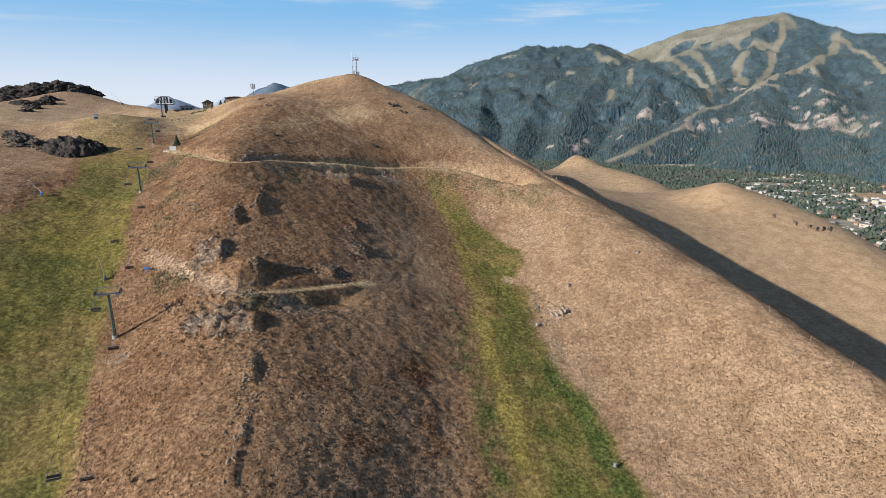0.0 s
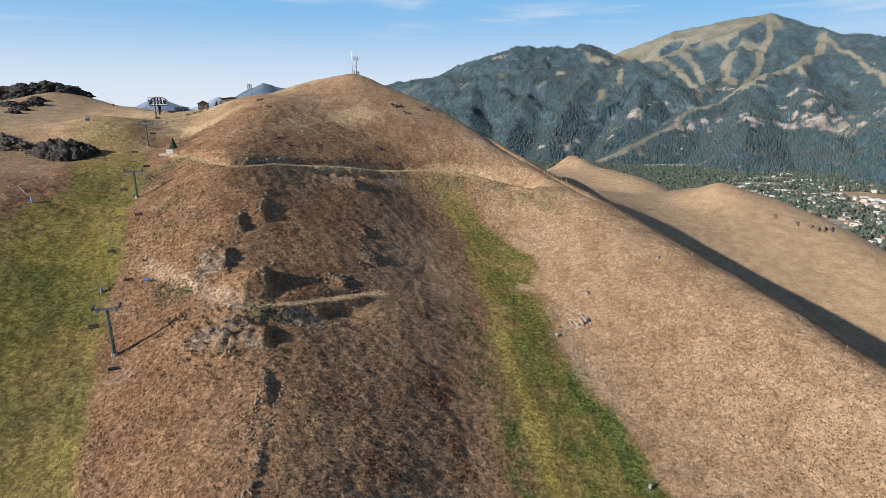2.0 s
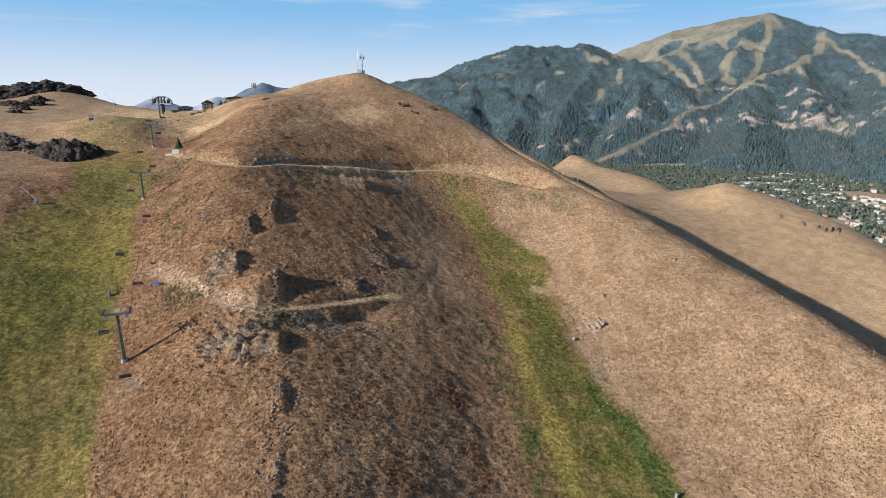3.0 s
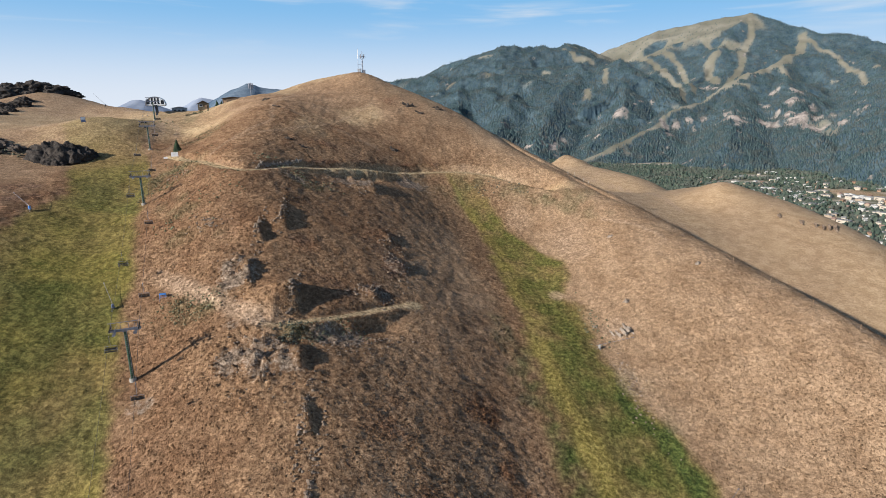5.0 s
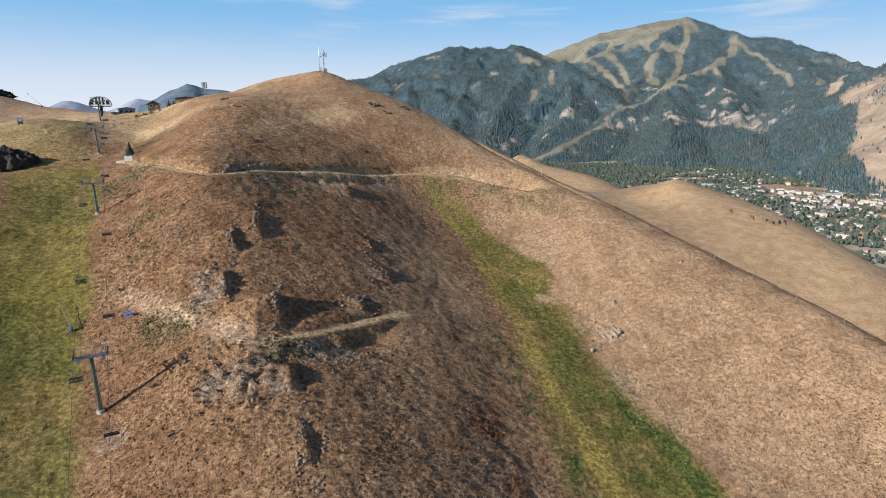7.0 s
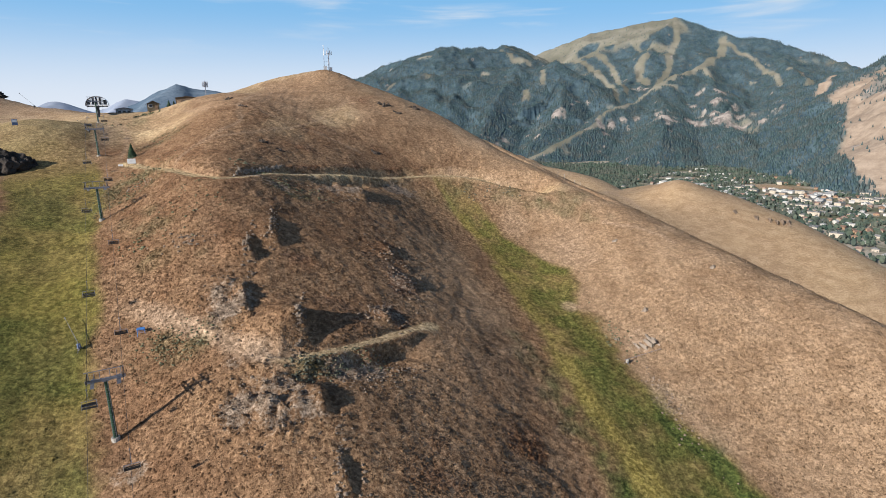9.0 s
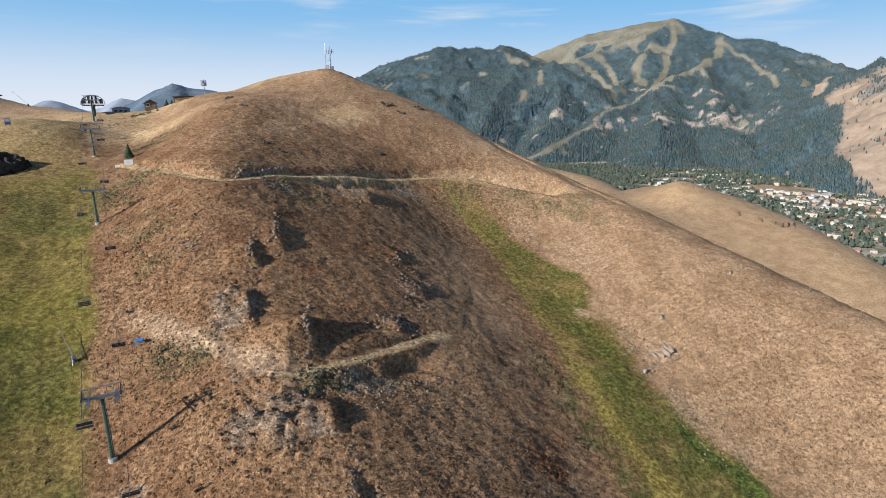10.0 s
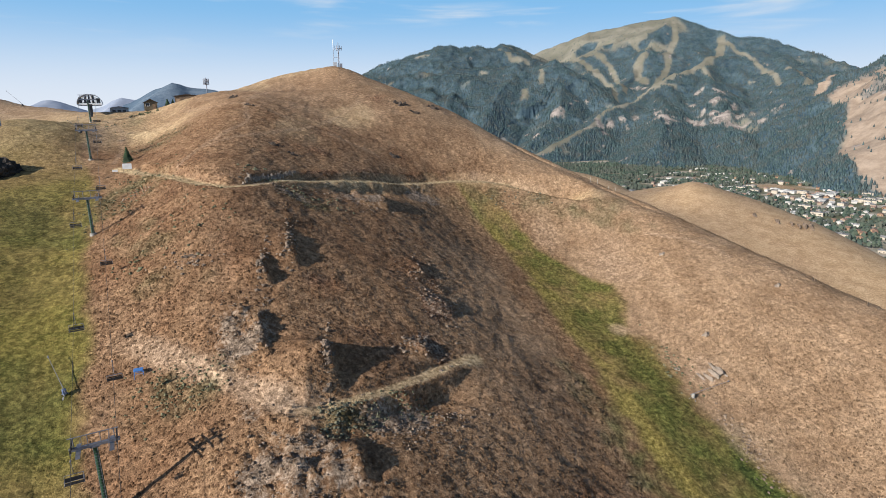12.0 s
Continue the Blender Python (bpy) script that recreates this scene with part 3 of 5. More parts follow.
# grass tussocks and low brush, standing on the near slopes
def tussocks(count, seed, small, large, rings, label):
    """Ragged clumps: a skirt, a shoulder where rings is 2, and a tip."""
    rng = np.random.default_rng(seed)
    x, y = rng.uniform(-114, 84, int(count * 2.3)), rng.uniform(64, 212, int(count * 2.3))
    m = masks(x, y)
    grass = np.clip(m["green"] + m["lush"], 0, 1)
    keep = rng.random(len(x)) < np.clip(1.25 - (y - 64) / 190, 0.3, 1)
    keep &= rng.random(len(x)) > np.clip(m["path"] * 1.2 + 0.75 * m["soil"] + 0.5 * m["rock"] + (0.3 if rings == 1 else 0.95) * grass, 0, 0.97)
    keep &= rng.random(len(x)) < 0.6 + 0.8 * value_noise(x / 2.1, y / 2.1, 7)
    pick = np.flatnonzero(keep)[:count]
    x, y, grass, m = x[pick], y[pick], grass[pick], {k: v[pick] for k, v in m.items()}
    z, n, sides = land(x, y), len(x), 4 + (rings > 1)
    size = (small + (large - small) * rng.random(n) ** 1.6) * (1 + 0.45 * m["dark"] + 0.9 * m["brush"] - 0.35 * grass)
    tall = size * rng.uniform(0.2, 0.42, n)
    ang = np.arange(sides) / sides * 2 * np.pi + rng.uniform(0, 6.28, n)[:, None]
    rad = size[:, None] * rng.uniform(0.6, 1.35, (n, sides))
    layers = [np.stack([x[:, None] + rad * np.cos(ang), y[:, None] + rad * np.sin(ang), np.broadcast_to(z[:, None] - 0.12, rad.shape)], 2)]
    if rings > 1:
        rad2 = rad * rng.uniform(0.55, 0.95, (n, sides))
        layers.append(np.stack([x[:, None] + rad2 * np.cos(ang + 0.4), y[:, None] + rad2 * np.sin(ang + 0.4), z[:, None] + tall[:, None] * rng.uniform(0.45, 0.95, (n, sides))], 2))
    lean = rng.normal(0, 0.35, (n, 2)) * size[:, None]
    layers.append(np.stack([x + lean[:, 0], y + lean[:, 1], z + tall * 1.05], 1)[:, None, :])
    verts = np.concatenate(layers, 1)
    per = verts.shape[1]
    base, i = np.arange(n)[:, None] * per, np.arange(sides)
    j, tri = (i + 1) % sides, []
    if rings > 1:
        tri += [np.stack([base + i, base + j, base + sides + i], 2), np.stack([base + j, base + sides + j, base + sides + i], 2)]
    low = base + sides * (rings - 1)
    tri.append(np.stack([low + i, low + j, np.broadcast_to(base + per - 1, (n, sides))], 2))
    me = mesh_of("grass_tussocks", verts.reshape(-1, 3), np.concatenate([t.reshape(-1, 3) for t in tri]), TUFT)
    for key, values in m.items():
        attribute(me, key, np.repeat(values, per))
    return tagged(new("grass_tussocks", me), label, "grass", kind="stuff")


tussocks(7000, 5, 0.14, 0.30, 2, "low sagebrush and thick bunchgrass clumps on the hillside")
tussocks(175000, 6, 0.13, 0.33, 1, "dry bunchgrass tufts covering the hillside")

# ---------------------------------------------------------------- far mountains
RIDGES = [
    # the summit ridge and the lower crest west of it
    ([(1325, 4300, 478), (1590, 4155, 556), (1800, 4015, 612), (2015, 3855, 640), (2150, 3740, 662), (2330, 3515, 540), (2575, 3205, 430), (2720, 2940, 315)], 0.50),
    ([(-385, 4280, 230), (70, 4000, 290), (255, 3890, 370), (555, 3760, 440), (940, 3785, 475), (1295, 4205, 455)], 0.46),
    # the dark wooded ridge in front of it, with its spurs
    ([(-246, 3610, 180), (65, 3466, 234), (246, 3407, 267), (421, 3338, 271), (605, 3257, 270), (745, 3227, 281), (895, 3240, 304), (1001, 3207, 299), (1092, 3124, 315), (1169, 3042, 284), (1233, 2961, 242), (1263, 2839, 161), (1275, 2723, 91)], 0.52),
    ([(246, 3407, 267), (188, 2809, 54), (155, 2461, -89)], 0.50),
    ([(573, 3263, 267), (461, 2826, 80), (302, 2446, -90)], 0.50),
    ([(895, 3240, 304), (645, 2788, 80), (497, 2412, -89)], 0.50),
    ([(1092, 3124, 315), (1066, 2920, 192), (977, 2687, 66), (827, 2496, -31), (734, 2400, -91)], 0.50),
    # the long spur with a grassy crest, and its side ribs
    ([(2328, 3463, 505), (2206, 3280, 392), (2020, 3163, 319), (1827, 3048, 265), (1657, 2974, 214), (1447, 2804, 132), (1344, 2745, 96), (1155, 2613, 45), (1060, 2513, -1), (901, 2405, -54), (766, 2306, -92), (622, 2225, -136)], 0.52),
    ([(2020, 3163, 319), (1864, 2847, 189), (1667, 2436, 65), (1500, 2001, -62)], 0.45),
    ([(1587, 2899, 177), (1432, 2527, 65), (1209, 2136, -50)], 0.45),
    ([(2151, 3740, 665), (2068, 3522, 520), (1894, 3357, 370), (1729, 3163, 231)], 0.46),
    ([(1904, 3963, 609), (1764, 3652, 445), (1599, 3288, 268), (1406, 2937, 120)], 0.46),
    ([(2576, 3204, 426), (2351, 2922, 295), (2149, 2437, 139), (1691, 1974, -14)], 0.46),
    # the tan hills at the valley's eastern side
    ([(2199, 2539, 121), (2170, 2388, 225), (2156, 2305, 257), (2212, 2178, 283), (2287, 1941, 297)], 0.50),
    ([(1866, 2070, 64), (1867, 2028, 95), (1866, 1959, 134), (1892, 1861, 196), (1974, 1692, 297)], 0.55),
]
TAN_EDGE = [(1905, 2130), (1875, 2040), (1701, 1803), (1587, 1701), (1531, 1613), (1444, 1551), (1380, 1440)]   # woods to the west of it
MEADOW_EDGE = [(1134, 3572), (1405, 3799), (1581, 3665), (1780, 3608), (1784, 3360), (2026, 3508), (2156, 3654)]   # bare grass north of it
GROVES = [(1950, 3548, 83), (2021, 3591, 59), (1840, 3544, 41), (1760, 3233, 64), (1816, 3328, 58), (1603, 3860, 51), (1536, 3839, 42), (1673, 3709, 33)]
CLIFFS = [(1378, 2501, 28), (1388, 2434, 32), (1415, 2412, 18), (1548, 2459, 26), (1667, 2515, 25), (1625, 2395, 33), (1629, 2329, 28), (1843, 2728, 24), (1726, 2600, 23), (1812, 2562, 18), (1744, 2273, 23), (1185, 2575, 19), (1249, 2597, 17), (1315, 2587, 21),
          (1125, 2567, 21), (1105, 2468, 18), (585, 2484, 25), (656, 2558, 22), (939, 2673, 14), (1770, 2812, 16), (1690, 2704, 16), (1658, 2568, 13), (1786, 2595, 15), (1724, 2376, 12), (483, 2468, 12), (792, 2507, 13), (422, 2722, 11), (1554, 2983, 25)]


def mountains_height(X, Y):
    H = np.full(np.shape(X), -150.0)
    wx, wy = X + 60 * fbm(X, Y, 420, 3, 61), Y + 60 * fbm(X, Y, 420, 3, 62)
    for line, fall in RIDGES:
        d, _, _, z = along(line, wx * 0.6 + X * 0.4, wy * 0.6 + Y * 0.4)
        H = np.maximum(H, z - fall * d)
    up = smooth(-140, 60, H)
    folds = 1 - np.abs(fbm(X, Y, 250, 4, 63)) * 2
    crags = 26 * np.abs(fbm(X, Y, 34, 3, 67)) - 6
    for x, y, a in CLIFFS:
        H = H + crags * np.exp(-((X - x) ** 2 + (Y - y) ** 2) / (1.6 * a * a))
    return H + up * (40 * folds - 27) * smooth(0, 260, 700 - H) + up * 9 * fbm(X, Y, 90, 3, 66)


RUNS = [
    ([(2104, 3664), (2039, 3519), (1886, 3340), (1843, 3239), (1745, 3133), (1582, 2910)], 24), ([(1752, 3359), (1690, 3319), (1663, 3262), (1637, 3109)], 27), ([(1473, 3770), (1497, 3588), (1478, 3366), (1485, 3253), (1338, 2826)], 20),
    ([(1586, 3641), (1590, 3489), (1546, 3303), (1469, 3005)], 18), ([(1015, 3099), (959, 2969)], 17), ([(877, 2966), (842, 2863)], 20), ([(2305, 3426), (2231, 3316), (2052, 3172)], 24),
    ([(2047, 3163), (1831, 3054), (1643, 2949), (1570, 2898)], 31), ([(1570, 2898), (1480, 2866), (1343, 2743), (1159, 2620)], 12), ([(1139, 2604), (1066, 2526), (899, 2399)], 14), ([(899, 2399), (767, 2308), (664, 2249)], 19),
    ([(1981, 3128), (1958, 3015), (1957, 2956)], 16), ([(2299, 3373), (2303, 3211), (2305, 3032), (2231, 2798), (2180, 2720)], 15), ([(2324, 2847), (2377, 2827), (2300, 2700), (2218, 2571)], 19), ([(940, 3720), (969, 3572), (1070, 3541)], 17),
    ([(977, 3788), (1160, 3839)], 9), ([(389, 3701), (467, 3683)], 9), ([(737, 3365), (755, 3352)], 15), ([(207, 3343), (161, 3292)], 12), ([(1463, 3798), (1560, 3751), (1587, 3645)], 19), ([(1685, 2876), (1626, 2915)], 13), ([(2164, 2940), (2180, 2917)], 9),
    ([(1943, 2210), (2148, 2362), (2160, 2310)], 20),
]


def forested(X, Y, H):
    """How wooded a far slope is, 0 to 1."""
    wood = smooth(-0.78, -0.42, fbm(X, Y, 210, 4, 71) + 0.25 * fbm(X, Y, 40, 3, 70))
    wx, wy = X + 16 * fbm(X, Y, 60, 3, 72), Y + 16 * fbm(X, Y, 60, 3, 73)
    ex, ey = zip(*MEADOW_EDGE)
    open_grass = smooth(-45, 55, wy - np.interp(wx, ex, ey) + 150 * fbm(X, Y, 120, 4, 75)) * smooth(1130, 1180, wx) * smooth(2175, 2140, wx)
    wood = wood * (1 - 0.94 * open_grass)
    for x, y, a in GROVES:
        wood = np.maximum(wood, smooth(1.2, 0.75, np.hypot(wx - x, wy - y) / a))
    for line, half in RUNS:
        wood = wood * smooth(half * 0.7, half * 1.25, along(line, wx, wy)[0])
    ragged = 1 + 1.5 * fbm(X, Y, 34, 4, 77)
    for x, y, a in CLIFFS:
        wood = wood * smooth(0.55, 1.45, np.hypot(X - x, Y - y) / a * ragged)
    d, side, share, _ = along(TAN_EDGE, wx, wy)
    dry = smooth(-14, 10, -side * d) * smooth(2160, 2100, Y) * (X > 1300)
    gully = smooth(0.28, 0.45, fbm(X, Y, 130, 4, 79))
    return wood * (1 - dry * (0.985 - 0.5 * gully))


def mountain_material():
    s = Shader("mountain_slope", 0.95)
    s.out.inputs["Specular IOR Level"].default_value = 0.05
    a, b = s.noise(0.004, 6, 0.6), s.noise(0.03, 6, 0.65)
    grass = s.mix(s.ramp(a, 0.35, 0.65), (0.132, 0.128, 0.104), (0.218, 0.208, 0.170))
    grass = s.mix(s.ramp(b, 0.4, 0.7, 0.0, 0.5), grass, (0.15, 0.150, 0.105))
    # blue-grey cast of the distance haze is put into these wood colours
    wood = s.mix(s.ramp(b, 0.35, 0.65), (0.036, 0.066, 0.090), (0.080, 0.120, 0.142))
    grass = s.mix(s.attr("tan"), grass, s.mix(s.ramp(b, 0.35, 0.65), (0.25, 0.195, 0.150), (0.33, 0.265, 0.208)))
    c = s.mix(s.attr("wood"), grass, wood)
    c = s.mix(s.attr("cliff"), c, s.mix(s.ramp(b, 0.35, 0.6), (0.115, 0.105, 0.102), (0.32, 0.285, 0.262)))
    return s.color(c).bump(b, 8.0, 0.6).mat


def mountain_mesh():
    mx, my = np.arange(-900, 3000, 13.0), np.arange(1100, 4780, 13.0)
    X, Y = np.meshgrid(mx, my)
    X, Y = X.ravel(), Y.ravel()
    H = mountains_height(X, Y)
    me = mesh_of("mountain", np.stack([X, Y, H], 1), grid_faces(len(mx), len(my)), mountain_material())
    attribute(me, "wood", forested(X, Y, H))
    cliff, ragged = np.zeros_like(X), 1 + 1.5 * fbm(X, Y, 34, 4, 77)
    for x, y, a in CLIFFS:
        cliff = np.maximum(cliff, smooth(1.35, 0.6, np.hypot(X - x, Y - y) / a * ragged))
    attribute(me, "cliff", cliff)
    d, side, _, _ = along(TAN_EDGE, X, Y)
    attribute(me, "tan", np.maximum(smooth(-14, 10, -side * d) * smooth(2200, 2100, Y) * (X > 1300), smooth(1900, 1960, X) * smooth(2500, 2400, Y)))
    return tagged(new("mountain", me), "high wooded mountain with bare ski runs across the valley", "mountain", kind="structure")


mountain_mesh()

# ---------------------------------------------------------------- distant hills and valley
def distant_hills():
    # distance haze is painted in: blue and pale blue base colours for the hills
    s = Shader("hazy_hills", 1.0)
    s.out.inputs["Specular IOR Level"].default_value = 0.0
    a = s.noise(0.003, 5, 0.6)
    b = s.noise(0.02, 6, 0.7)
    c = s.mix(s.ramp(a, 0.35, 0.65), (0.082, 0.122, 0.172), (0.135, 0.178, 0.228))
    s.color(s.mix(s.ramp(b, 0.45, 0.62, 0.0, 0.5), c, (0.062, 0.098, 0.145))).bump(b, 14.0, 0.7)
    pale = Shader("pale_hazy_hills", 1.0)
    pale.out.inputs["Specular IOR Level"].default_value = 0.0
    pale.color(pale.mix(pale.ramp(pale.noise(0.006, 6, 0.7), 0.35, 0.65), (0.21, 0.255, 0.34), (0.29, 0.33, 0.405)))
    for name, line, fall, mat in (("distant_hill", [(-2900, 3700, 190), (-2380, 4000, 95), (-2230, 4250, 65)], 0.22, pale.mat),
                                  ("distant_hill", [(-2300, 4380, 50), (-2180, 4340, 92), (-2100, 4330, 128), (-2050, 4330, 134), (-1980, 4330, 118), (-1897, 4340, 84), (-1820, 4360, 50)], 0.3, pale.mat),
                                  ("distant_hill", [(-1790, 4480, 80), (-1718, 4480, 122), (-1660, 4480, 150), (-1572, 4480, 136), (-1450, 4480, 110)], 0.3, pale.mat),
                                  ("distant_hill", [(-1750, 4330, 50), (-1691, 4330, 62), (-1477, 4333, 143), (-1377, 4333, 200), (-1319, 4333, 214), (-1242, 4300, 244), (-1169, 4333, 220), (-997, 4333, 195), (-835, 4475, 136), (-470, 4525, 60)], 0.42, s.mat),
                                  ("distant_hill", [(-900, 4500, 90), (-385, 4420, 205), (100, 4500, 150)], 0.4, s.mat)):
        xs = [p[0] for p in line]
        X, Y = np.meshgrid(np.arange(min(xs) - 500, max(xs) + 500, 25.0), np.arange(3450, 4780, 35.0))
        shape = X.shape
        X, Y = X.ravel(), Y.ravel()
        d, _, _, z = along(line, X + 12 * fbm(X, Y, 240, 3, 91), Y)
        H = np.maximum(z - fall * d + 12 * fbm(X, Y, 160, 4, 92), -160)
        keep = grid_faces(shape[1], shape[0])
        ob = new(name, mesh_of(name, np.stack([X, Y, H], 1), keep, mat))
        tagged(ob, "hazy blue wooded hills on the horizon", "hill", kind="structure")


distant_hills()


def conifer_material(name, lo, hi):
    s = Shader(name, 0.95)
    s.out.inputs["Specular IOR Level"].default_value = 0.08
    n = s.noise(0.02, 3)
    c = s.mix(s.island(), lo, hi)
    return s.color(s.mix(s.ramp(n, 0.4, 0.65, 0.0, 0.5), c, (0.095, 0.092, 0.082))).mat


# FOREST carries distance haze as a blue-grey cast in its base colours
FOREST = conifer_material("hazy_forest", (0.031, 0.060, 0.069), (0.077, 0.118, 0.122))
VALLEY_GREEN = conifer_material("valley_trees", (0.026, 0.048, 0.042), (0.080, 0.104, 0.078))
NEEDLES = conifer_material("spruce_needles", (0.018, 0.040, 0.020), (0.04, 0.075, 0.035))


def forest(count, seed):
    """Far conifers, each a small two-tiered spire."""
    rng = np.random.default_rng(seed)
    x, y = rng.uniform(-400, 2700, count * 3), rng.uniform(1200, 4250, count * 3)
    h = mountains_height(x, y)
    keep = (h > -141) & (rng.random(len(x)) < forested(x, y, h) * np.clip(1.35 - (y - 1900) / 3200, 0.5, 1))
    x, y, h = x[keep][:count], y[keep][:count], h[keep][:count]
    n, sides = len(x), 5
    tall = rng.uniform(7, 15, n) * (0.75 + 0.35 * value_noise(x / 80, y / 80, 5)) * np.clip(1.5 - np.hypot(x, y) / 5200, 0.6, 1.1)
    ang = np.arange(sides) / sides * 2 * np.pi + rng.uniform(0, 6.28, n)[:, None]
    rad = tall[:, None] * rng.uniform(0.17, 0.30, (n, sides))
    ring = np.stack([x[:, None] + rad * np.cos(ang), y[:, None] + rad * np.sin(ang), np.broadcast_to((h + 0.4)[:, None], rad.shape)], 2)
    top = np.stack([x, y, h + tall], 1)[:, None, :]
    verts = np.concatenate([ring, top], 1).reshape(-1, 3)
    base, i = np.arange(n)[:, None] * 6, np.arange(sides)
    tri = np.stack([base + i, base + (i + 1) % sides, np.broadcast_to(base + 5, (n, sides))], 2).reshape(-1, 3)
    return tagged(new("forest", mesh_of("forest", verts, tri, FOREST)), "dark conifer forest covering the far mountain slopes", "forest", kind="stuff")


forest(105000, 8)


def town_density(x, y):
    az, r = np.degrees(np.arctan2(x, y)), np.hypot(x, y)
    return smooth(24, 38, az) * smooth(2300, 1700, r) * smooth(1000, 1150, r)


def lumps(name, x, y, z, size, tall, material, label, category, seed):
    """Many small rounded crowns in one mesh."""
    rng = np.random.default_rng(seed)
    bm = bmesh.new()
    bmesh.ops.create_icosphere(bm, subdivisions=1, radius=1)
    v = np.array([p.co for p in bm.verts])
    f = np.array([[p.index for p in q.verts] for q in bm.faces])
    bm.free()
    n = len(x)
    jit = rng.uniform(0.62, 1.3, (n, len(v), 1))
    pts = v[None] * jit * np.stack([size, size, tall], 1)[:, None, :] + np.stack([x, y, z + tall * 0.8], 1)[:, None, :]
    tri = (np.arange(n)[:, None, None] * len(v) + f[None]).reshape(-1, 3)
    return tagged(new(name, mesh_of(name, pts.reshape(-1, 3), tri, material, flat=True)), label, category, kind="stuff")


def valley_trees(count, seed):
    rng = np.random.default_rng(seed)
    az, r = np.radians(rng.uniform(8, 58, count * 2)), np.sqrt(rng.uniform(1050 ** 2, 2560 ** 2, count * 2))
    x, y = r * np.sin(az), r * np.cos(az)
    clump = fbm(x, y, 140, 3, 95)
    keep = (land(x, y) < -120) & (mountains_height(x, y) < -120) & (clump > -0.30 + 0.34 * town_density(x, y)) & (dry_field(x, y) < 0.3)
    x, y = x[keep][:count], y[keep][:count]
    size = rng.uniform(1.8, 4.4, len(x))
    return lumps("valley_trees", x, y, np.maximum(land(x, y), -141), size, size * rng.uniform(0.9, 1.7, len(x)), VALLEY_GREEN, "leafy green trees among the houses on the valley floor", "trees", 3)


valley_trees(17000, 4)

# ---------------------------------------------------------------- town houses
ROOFS = [painted("roof_" + k, c, 0.8, scale=0.4) for k, c in (("grey", (0.22, 0.22, 0.22)), ("pale", (0.44, 0.44, 0.43)), ("brown", (0.20, 0.13, 0.10)), ("rust", (0.27, 0.18, 0.15)))]
WALLS = [painted("wall_" + k, c, 0.85, scale=0.3) for k, c in (("cream", (0.46, 0.41, 0.34)), ("white", (0.50, 0.49, 0.465)), ("timber", (0.30, 0.20, 0.13)), ("tan", (0.32, 0.26, 0.20)))]
DARK_GLASS = painted("dark_glass", (0.03, 0.035, 0.045), 0.12, wear=0.2)


def town_house(width, deep, high, pitched, wall, roof, name):
    ob = empty(name, Matrix(), "", "")
    part("wall", boxes(((width, deep, high), (0, 0, high / 2))), wall, ob)
    bm = bmesh.new()
    if pitched:
        rise, w, d = width * 0.28, width / 2 + 0.7, deep / 2 + 0.7
        vs = [bm.verts.new(p) for p in ((-w, -d, high), (w, -d, high), (w, d, high), (-w, d, high), (0, -d, high + rise), (0, d, high + rise))]
        for q in ((0, 1, 4), (1, 2, 5, 4), (2, 3, 5), (3, 0, 4, 5), (3, 2, 1, 0)):
            bm.faces.new([vs[k] for k in q])
    else:
        box(bm, (width + 0.8, deep + 0.8, 0.7), Matrix.Translation((0, 0, high + 0.35)))
        box(bm, (width * 0.25, deep * 0.3, 1.6), Matrix.Translation((width * 0.15, 0, high + 1.4)))
    part("roof", bm, roof, ob)
    rows = max(1, int(high // 3.2))
    for k in range(rows):
        for j in (-0.28, 0.28):
            part("window", boxes(((width * 0.2, 0.12, 1.3), (width * j, -deep / 2 - 0.05, 1.7 + 3.2 * k))), DARK_GLASS, ob)
    return ob


def town(seed):
    rng = np.random.default_rng(seed)
    kinds = [(10, 8, 5, True, 0, 0), (11, 8, 4.6, True, 2, 2), (9, 11, 5.4, True, 1, 1), (20, 13, 5, False, 1, 1), (24, 14, 8.5, False, 0, 0), (10, 8, 5.2, True, 3, 3), (16, 11, 5.5, False, 3, 0), (38, 22, 6.5, False, 1, 1)]
    words = ["cream house with a grey pitched roof", "dark timber house with a brown pitched roof", "white house with a pale pitched roof", "long white building with a pale flat roof",
             "three-storey cream building with a grey flat roof", "tan house with a rust-red pitched roof", "low tan building with a grey flat roof", "wide white commercial building with a pale flat roof"]
    made, spots, tries = 0, [], 0
    first = {}
    while made < 480 and tries < 9000:
        tries += 1
        az, r = math.radians(rng.uniform(20, 54)), math.sqrt(rng.uniform(1080 ** 2, 2250 ** 2))
        x, y = r * math.sin(az), r * math.cos(az)
        if rng.random() > float(town_density(np.array(x), np.array(y))) or any(math.hypot(x - a, y - b) < 18 for a, b in spots):
            continue
        z = level(x, y)
        if z > -118 or dry_field(np.array([x]), np.array([y]))[0] > 0.2 or float(mountains_height(np.array([x]), np.array([y]))[0]) > -125:
            continue
        k = int(rng.choice(len(kinds), p=[0.2, 0.17, 0.15, 0.11, 0.1, 0.14, 0.08, 0.05]))
        m = pose(x, y, z - 0.6, 0, 0, 35 + rng.choice([0, 90, 180, 270]) + rng.uniform(-14, 14))
        if k not in first:
            w, d, h, p, wall, roof = kinds[k]
            first[k] = town_house(w, d, h, p, WALLS[wall], ROOFS[roof], "town_house" if p else "town_building")
            first[k].matrix_world = m
            tagged(first[k], words[k] + " in town", "house" if p else "building", "houses of the valley town")
        else:
            copy_thing(first[k], m)
        spots.append((x, y))
        made += 1


town(11)

